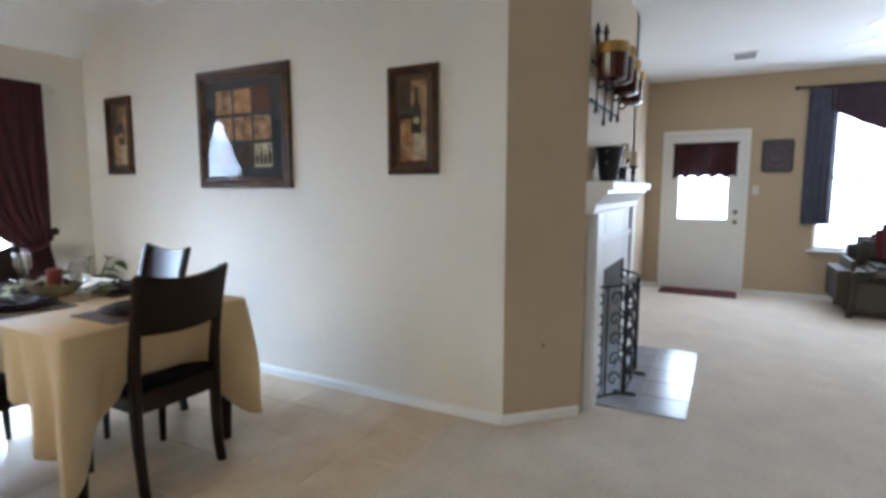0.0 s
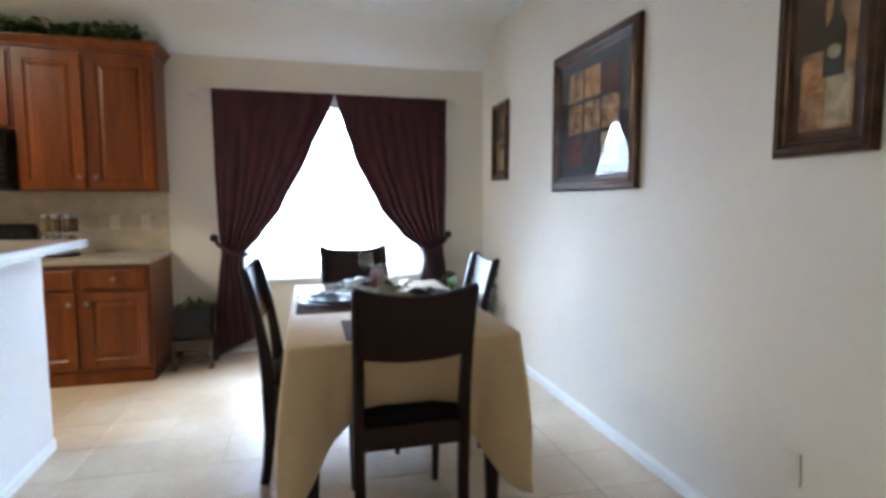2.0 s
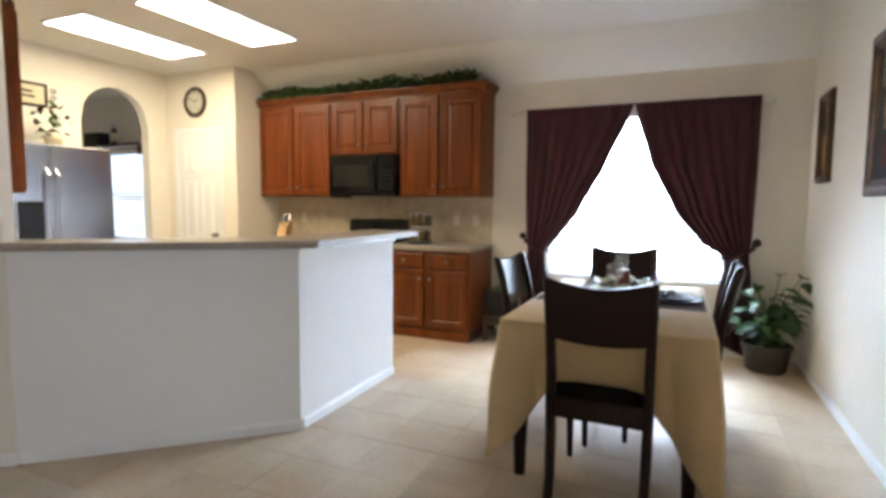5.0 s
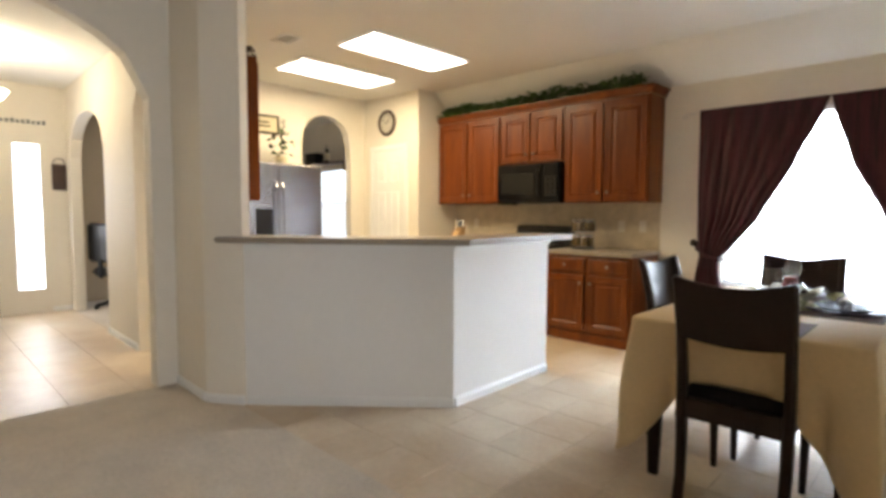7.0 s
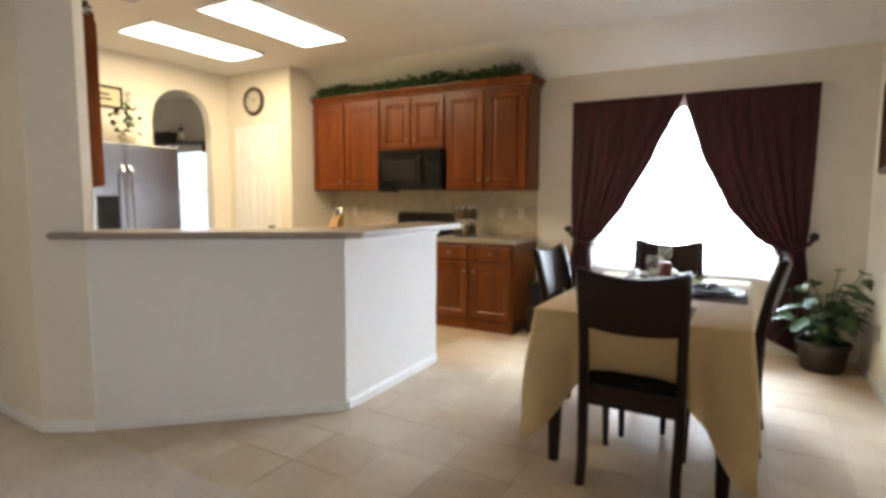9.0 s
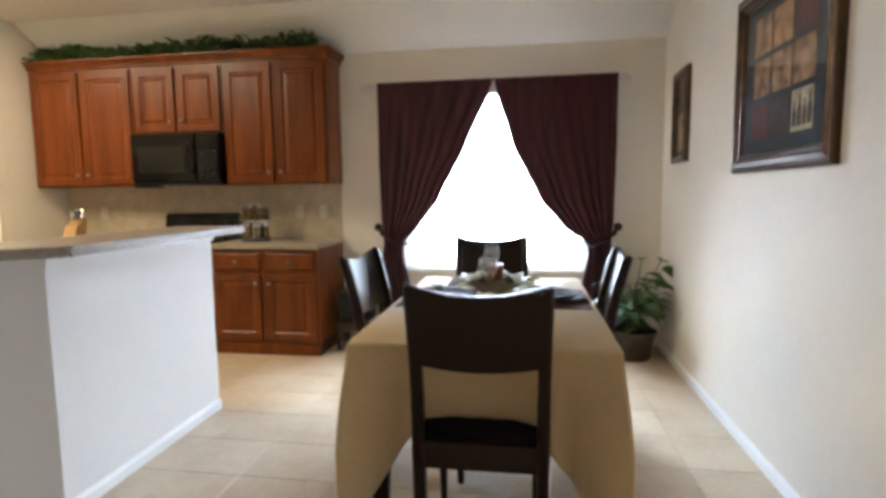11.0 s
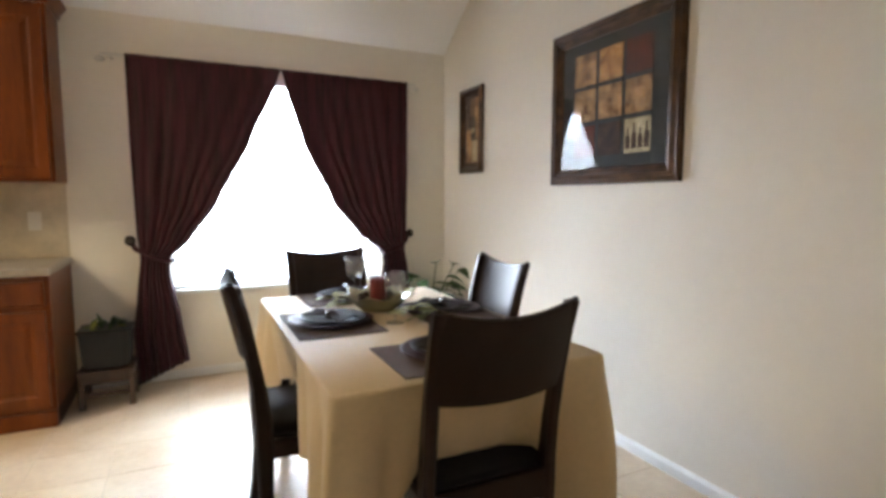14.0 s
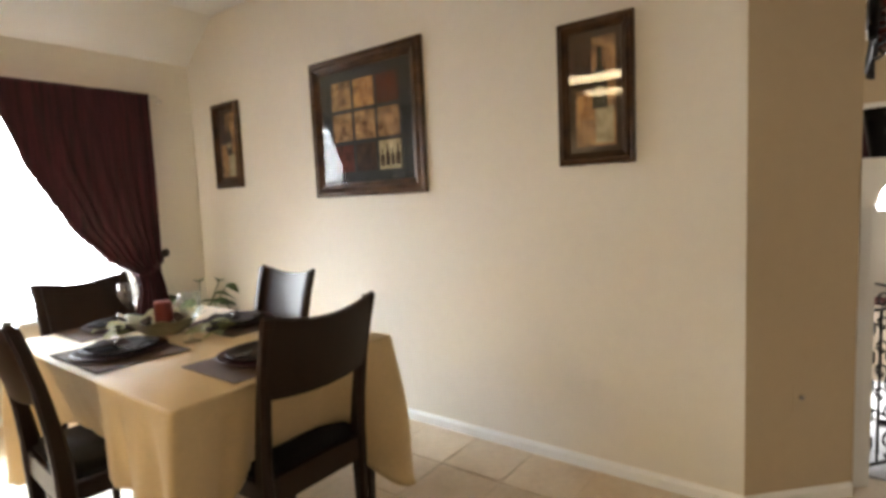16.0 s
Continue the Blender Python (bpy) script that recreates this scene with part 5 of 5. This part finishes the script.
# ---- living room: fireplace ----
fp = thing("fireplace", "white painted fireplace with a mantel shelf and dark firebox", "fireplace", pose(1.15, -4.301, 0))
bm = bmesh.new()
for b in ((-0.72, -0.36, 0.0, 1.2), (0.36, 0.72, 0.0, 1.2), (-0.36, 0.36, 0.82, 1.2)):
    box(b[0], b[1], -0.03, -0.001, b[2], b[3], 0.003, bm)
part("surround", bm, WHITE, fp)
for s in (-1, 1):
    part("pilaster", box(s * 0.64 - 0.07, s * 0.64 + 0.07, -0.055, -0.031, 0.0, 1.2, 0.006), WHITE, fp)
bm = bmesh.new()
prof = [(0.03, 1.2), (0.05, 1.21), (0.055, 1.25), (0.09, 1.3), (0.12, 1.315), (0.12, 1.335), (0.15, 1.34), (0.15, 1.385), (0, 1.385), (0, 1.2)]
part("mantel", loft([[(x, -q - 0.001, z) for q, z in prof] for x in (-0.8, 0.8)]), WHITE, fp)
part("frieze_moulding", loft([[(x, -q, z) for q, z in ((0.03, 0.99), (0.05, 1.0), (0.05, 1.02), (0.03, 1.035))] for x in (-0.565, 0.565)]), WHITE, fp)
bm = frame_bars(-0.34, 0.34, 0.02, 0.8, 0.02, -0.034, -0.02, 0.002)
part("firebox_trim", bm, BLACK, fp)
# Flat near-black sheet closes the firebox opening.
part("firebox", box(-0.34, 0.34, -0.026, -0.02, 0.02, 0.8), NEARBLACK, fp, "black firebox glass")
ht = thing("hearth", "pale glazed tile hearth flush with the carpet", "hearth", kind="structure")
for i in range(5):
    for j in range(2):
        part("tile", box(0.545 + i * 0.286, 0.825 + i * 0.286, -4.868 + j * 0.283, -4.59 + j * 0.283, 0.0, 0.012, 0.003), HEARTH, ht)
sc = thing("fire_screen", "black wrought iron scrollwork fire screen before the fireplace", "fire screen", pose(1.0, -4.49, 0.0125))
for px, ang, w in ((-0.36, 38, 0.3), (0.0, 0, 0.5), (0.36, -38, 0.3)):
    bm = frame_bars(-w / 2 + 0.012, w / 2 - 0.012, 0.03, 0.72, 0.012, -0.008, 0.008, 0.002)
    for r in range(5):
        for c in (-1, 1):
            cx, cz = c * w * 0.22, 0.12 + r * 0.13
            merge(bm, tube([(cx + c * 0.05 * math.cos(t) * (1 - t / 8), 0, cz + 0.055 * math.sin(t) * (1 - t / 8)) for t in np.linspace(0, 6.5, 18)], 0.006, 5))
    merge(bm, tube([(0, 0, 0.03), (0, 0, 0.72)], 0.006, 6))
    part("screen_panel", bm, IRON, sc).matrix_local = pose(px, 0.1 if ang else 0.0, 0, 0, 0, -ang)
for x in (-0.22, 0.22):
    part("foot", box(x - 0.01, x + 0.01, -0.07, 0.07, 0.0, 0.02, 0.004), IRON, sc)

MZ = 1.3855
bk = thing("black_bucket_vase", "flared black metal bucket on the mantel", "vase", pose(0.58, -4.38, MZ))
smooth(part("bucket", lathe([(0.045, 0), (0.05, 0.01), (0.075, 0.18), (0.088, 0.2), (0.09, 0.205), (0.08, 0.2), (0.045, 0.02), (0.002, 0.015)], 24), BLACK, bk))
for s in (-1, 1):
    part("handle", tube([(s * 0.075, 0, 0.18), (s * 0.105, 0, 0.17), (s * 0.1, 0, 0.12), (s * 0.068, 0, 0.1)], 0.006, 6), BLACK, bk)
for x, h in ((0.82, 0.13), (0.98, 0.1), (1.12, 0.16), (1.5, 0.13)):
    cs = thing("candlestick", "black candlestick with an ivory candle on the mantel", "candlestick", pose(x, -4.38, MZ), "mantel candlesticks")
    part("stick", lathe([(0.04, 0), (0.04, 0.01), (0.012, 0.02), (0.012, h * 0.5), (0.022, h * 0.6), (0.01, h * 0.75), (0.036, h * 0.95), (0.036, h), (0.002, h)], 18), BLACK, cs)
    part("candle", lathe([(0.03, h + 0.0005), (0.03, h + 0.1), (0.02, h + 0.105), (0.001, h + 0.104)], 18), IVORY, cs, "ivory pillar candle")
ws = thing("candle_sconce", "black iron wall sconce with dark red and gold candle cups", "sconce", pose(0.72, -4.301, 1.77))
for x, h, lo in ((-0.33, 0.42, 0.0), (-0.11, 0.47, -0.05), (0.11, 0.4, 0.0), (0.33, 0.34, 0.02)):
    part("upright", tube([(x, -0.03, lo), (x + 0.012, -0.04, h * 0.5), (x, -0.03, h)], 0.012, 6), IRON, ws)
    part("finial", lathe([(0.001, 0), (0.02, 0.02), (0.012, 0.045), (0.001, 0.075)], 12), IRON, ws).matrix_local = pose(x, -0.03, h - 0.005)
    zc = h * 0.42
    part("arm", tube([(x, -0.035, zc - 0.03), (x, -0.06, zc - 0.04), (x, -0.1, zc - 0.008)], 0.008, 6), IRON, ws)
    cup = part("candle_cup", lathe([(0.03, -0.02), (0.075, 0.0), (0.084, 0.17), (0.078, 0.17), (0.07, 0.01), (0.002, 0.005)], 18), CUPRED, ws, "dark red glass candle cup")
    cup.matrix_local = pose(x, -0.115, zc)
    part("rim", lathe([(0.0845, 0.13), (0.088, 0.135), (0.088, 0.185), (0.085, 0.188), (0.0845, 0.13)], 18), CUPGOLD, cup, "gold rim")
part("crossbar", tube([(-0.4, -0.02, 0.06), (0.4, -0.02, 0.06)], 0.01, 6), IRON, ws)
part("crossbar", tube([(-0.4, -0.02, 0.27), (0.4, -0.02, 0.27)], 0.01, 6), IRON, ws)
s2 = thing("wall_cross", "small dark ornament on the wall past the mantel", "wall ornament", pose(2.6, -4.021, 1.55))
part("upright", box(-0.02, 0.02, -0.02, -0.001, 0, 0.28, 0.004), IRON, s2)
part("crossbar", box(-0.09, 0.09, -0.024, -0.0205, 0.16, 0.2, 0.001), IRON, s2)

# ---- living room: back door, window dressing, sofa ----
bd = thing("door_3", "white back door with a bright upper window, closed", "door", pose(5.05, -4.28, 0, 0, 0, -90), kind="structure")
bm = bmesh.new()
for b in ((0.0, 0.14, 0.005, 2.03), (0.75, 0.9, 0.005, 2.03), (0.14, 0.75, 0.005, 0.94), (0.14, 0.75, 1.9, 2.03)):
    box(b[0], b[1], -0.01, 0.03, b[2], b[3], 0.0, bm)
bmesh.ops.remove_doubles(bm, verts=bm.verts[:], dist=1e-5)
part("leaf", bm, WHITE, bd)
part("glazing_bead", frame_bars(0.16, 0.73, 0.96, 1.88, 0.025, -0.02, -0.0105, 0.004), WHITE, bd)
# Door pane emits too, daylight put into its material.
part("pane", box(0.14, 0.75, 0.008, 0.014, 0.94, 1.9), GLOWPANE, bd, "opaque pane glowing in place of daylight")
for x0, x1 in ((0.12, 0.42), (0.48, 0.78)):
    part("panel", frame_bars(x0 + 0.02, x1 - 0.02, 0.22, 0.78, 0.015, -0.017, -0.0105, 0.003), WHITE, bd)
bm = bmesh.new()
for b in ((-0.06, 0.96, 2.035, 2.1), (-0.06, -0.002, 0.0, 2.035), (0.902, 0.96, 0.0, 2.035)):
    box(b[0], b[1], -0.018, -0.0005, b[2], b[3], 0.005, bm)
part("casing", bm, WHITE, bd)
for z in (0.92, 1.05):
    part("door_handle", lathe([(0.028, 0), (0.028, 0.006), (0.012, 0.012), (0.024, 0.04), (0.001, 0.055)], 16), PEWTER, bd, "brushed metal knob").matrix_local = pose(0.83, -0.011, z, 90)


def gathered(name, label, x0, x1, ztop, zlow, m, mat, n=60, amp=0.018):
    """Gathered cloth hung in local xz; zlow is a function of 0..1 across."""
    c = thing(name, label, "curtain", m)
    bm = bmesh.new()
    rows = []
    for i in range(15):
        v = i / 14
        rows.append([bm.verts.new((x0 + (x1 - x0) * j / n, -0.045 + amp * (0.4 + 0.6 * v) * math.sin(j * 1.15 + 0.5 * math.sin(j * 0.37)), ztop(j / n) + (zlow(j / n) - ztop(j / n)) * v)) for j in range(n + 1)])
    for a, b in zip(rows, rows[1:]):
        for j in range(n):
            bm.faces.new((a[j], a[j + 1], b[j + 1], b[j]))
    ob = smooth(part("cloth", bm, mat, c))
    ob.modifiers.new("thickness", "SOLIDIFY").thickness = 0.004
    return c


v = gathered("door_valance", "gathered dark plum valance over the door's window", 0.08, 0.82, lambda u: 1.93, lambda u: 1.5 - 0.02 * math.cos(30 * u), pose(5.05, -4.28, 0, 0, 0, -90), PLUM)
part("rod", tube([(0.06, -0.045, 1.93), (0.84, -0.045, 1.93)], 0.008, 8), BRONZE, v)
c = gathered("living_curtain", "dark blue-grey curtain hanging beside the living room window", -0.14, 0.16, lambda u: 2.52, lambda u: 0.92, pose(5.05, -5.945, 0, 0, 0, -90), DUSK, n=24, amp=0.025)
c = gathered("window_scarf", "draped dark plum scarf across the living room window", 0.0, 2.3, lambda u: 2.54, lambda u: 2.32 - 0.42 * math.sin(math.pi * min(1, u * 1.0)) ** 1.0, pose(5.05, -5.945, 0, 0, 0, -90), PLUMBLUE, n=70, amp=0.02)
part("rod", tube([(-0.25, -0.045, 2.54), (2.4, -0.045, 2.54)], 0.012, 8), BRONZE, c)
part("finial", lathe([(0.004, -0.03), (0.022, -0.01), (0.022, 0.01), (0.004, 0.03)], 12), BRONZE, c).matrix_local = pose(-0.26, -0.045, 2.54, 0, 90)
mt = thing("door_mat", "dark red doormat before the back door", "doormat", pose(4.83, -4.73, 0.0032, 0, 0, 0))
part("mat", box(-0.2, 0.2, -0.45, 0.45, 0, 0.02, 0.006), REDMAT, mt)
part("motif", box(-0.04, 0.04, -0.1, 0.1, 0.0201, 0.022), MAT, mt)
pq = thing("wall_plaque", "square dark relief plaque on the tan wall", "plaque", pose(5.049, -5.53, 1.75, 0, 0, -90))
part("board", box(-0.17, 0.17, -0.025, -0.001, -0.2, 0.2, 0.02, seg=3), SLATE, pq)
part("medallion", lathe([(0.13, 0.0), (0.13, 0.008), (0.11, 0.012), (0.08, 0.006), (0.04, 0.014), (0.001, 0.016)], 28), SLATE, pq).matrix_local = pose(0, -0.0255, 0, 90)
so = thing("sofa", "dark olive upholstered sofa under the window", "sofa", pose(4.47, -6.2, 0, 0, 0, -90))
part("base", box(0.0, 2.1, -0.42, 0.42, 0.05, 0.42, 0.04, seg=3), OLIVE, so)
part("backrest", box(0.05, 2.05, 0.18, 0.45, 0.35, 0.82, 0.09, seg=4), OLIVE, so)
for x0 in (-0.12, 1.98):
    arm = box(x0, x0 + 0.26, -0.46, 0.44, 0.05, 0.6, 0.11, seg=4)
    part("arm", arm, OLIVE, so)
for k in range(3):
    part("seat_cushion", box(0.15 + 0.61 * k, 0.75 + 0.61 * k, -0.46, 0.2, 0.4, 0.56, 0.05, seg=3), OLIVE, so)
    part("back_cushion", box(0.15 + 0.61 * k, 0.75 + 0.61 * k, 0.05, 0.28, 0.53, 0.86, 0.08, seg=4), OLIVE, so)
for x in (0.0, 2.05):
    for y in (-0.38, 0.36):
        part("foot", lathe([(0.03, 0), (0.035, 0.05)], 12), WALNUT, so).matrix_local = pose(x, y, 0)
pw = box(-0.22, 0.22, -0.07, 0.07, -0.22, 0.22, 0.06, seg=4)
tp = tagged(link_mesh("throw_pillow", pw, REDMAT), "dark red throw pillow on the sofa", "pillow")
tp.matrix_world = pose(4.4, -6.65, 0.77, 0, 22, 0) @ pose(0, 0, 0, 0, 0, -90)
fan = thing("ceiling_fan", "white ceiling fan with its light in the living room", "ceiling fan", pose(2.55, -6.35, 0))
part("canopy", lathe([(0.07, H - 0.05), (0.07, H - 0.001)], 20), WHITE, fan)
part("downrod", tube([(0, 0, H - 0.16), (0, 0, H - 0.04)], 0.014, 10), WHITE, fan)
part("motor", lathe([(0.05, H - 0.3), (0.11, H - 0.28), (0.12, H - 0.2), (0.05, H - 0.15)], 24), WHITE, fan)
for k in range(5):
    bl = box(0.14, 0.66, -0.065, 0.065, -0.004, 0.004, 0.003)
    part("blade", bl, WHITE, fan).matrix_local = pose(0, 0, H - 0.24, 10, 0, 72 * k + 60)
part("light_bowl", lathe([(0.002, H - 0.42), (0.06, H - 0.41), (0.1, H - 0.36), (0.11, H - 0.301)], 24), GLOWBOWL, fan, "lit glass bowl")
vt = thing("ceiling_vent", "white ceiling air vent in the living room", "vent", pose(3.9, -5.1, 0))
part("frame", frame_bars(-0.15, 0.15, -0.1, 0.1, 0.025, H - 0.012, H - 0.001, 0.002), WHITE, vt).matrix_local = Matrix(((1, 0, 0, 0), (0, 0, 1, 0), (0, 1, 0, 0), (0, 0, 0, 1)))
for k in range(8):
    part("slat", box(-0.15, 0.15, -0.008, 0.008, -0.001, 0.001), GREYSIDE, vt).matrix_local = pose(0, -0.088 + k * 0.025, H - 0.008, 35)

# ---- floor tiles ----
def tile_field(name, label, x0, x1, y0, y1, size=0.335, gap=0.003, keep=None):
    fl = thing(name, label, "floor", kind="structure")
    me = None
    nx, ny = math.ceil((x1 - x0) / size), math.ceil((y1 - y0) / size)
    for i in range(nx):
        for j in range(ny):
            cx, cy = x0 + (i + 0.5) * size, y1 - (j + 0.5) * size
            if keep and not keep(cx, cy):
                continue
            if me is None:
                first_tile = link_mesh("tile", box(-size / 2 + gap / 2, size / 2 - gap / 2, -size / 2 + gap / 2, size / 2 - gap / 2, -0.012, 0.0, 0.001, seg=1), TILE)
                me = first_tile.data
                ob = first_tile
            else:
                ob = new("tile", me)
            ob.parent = fl
            ob.matrix_local = pose(cx, cy, -0.0002 * ((i * 7 + j * 3) % 3))
    return fl


tile_field("floor_tiles", "mottled beige ceramic floor tiles in the dining area", -5.36, 0.0, -3.685, 0.0, keep=lambda x, y: y > -3.66 and not (x < -4.4 and y < -3.4))
tile_field("floor_tiles_hall", "pale beige ceramic floor tiles in the hall", -8.6, -4.6, -7.0, -3.66, size=0.4)
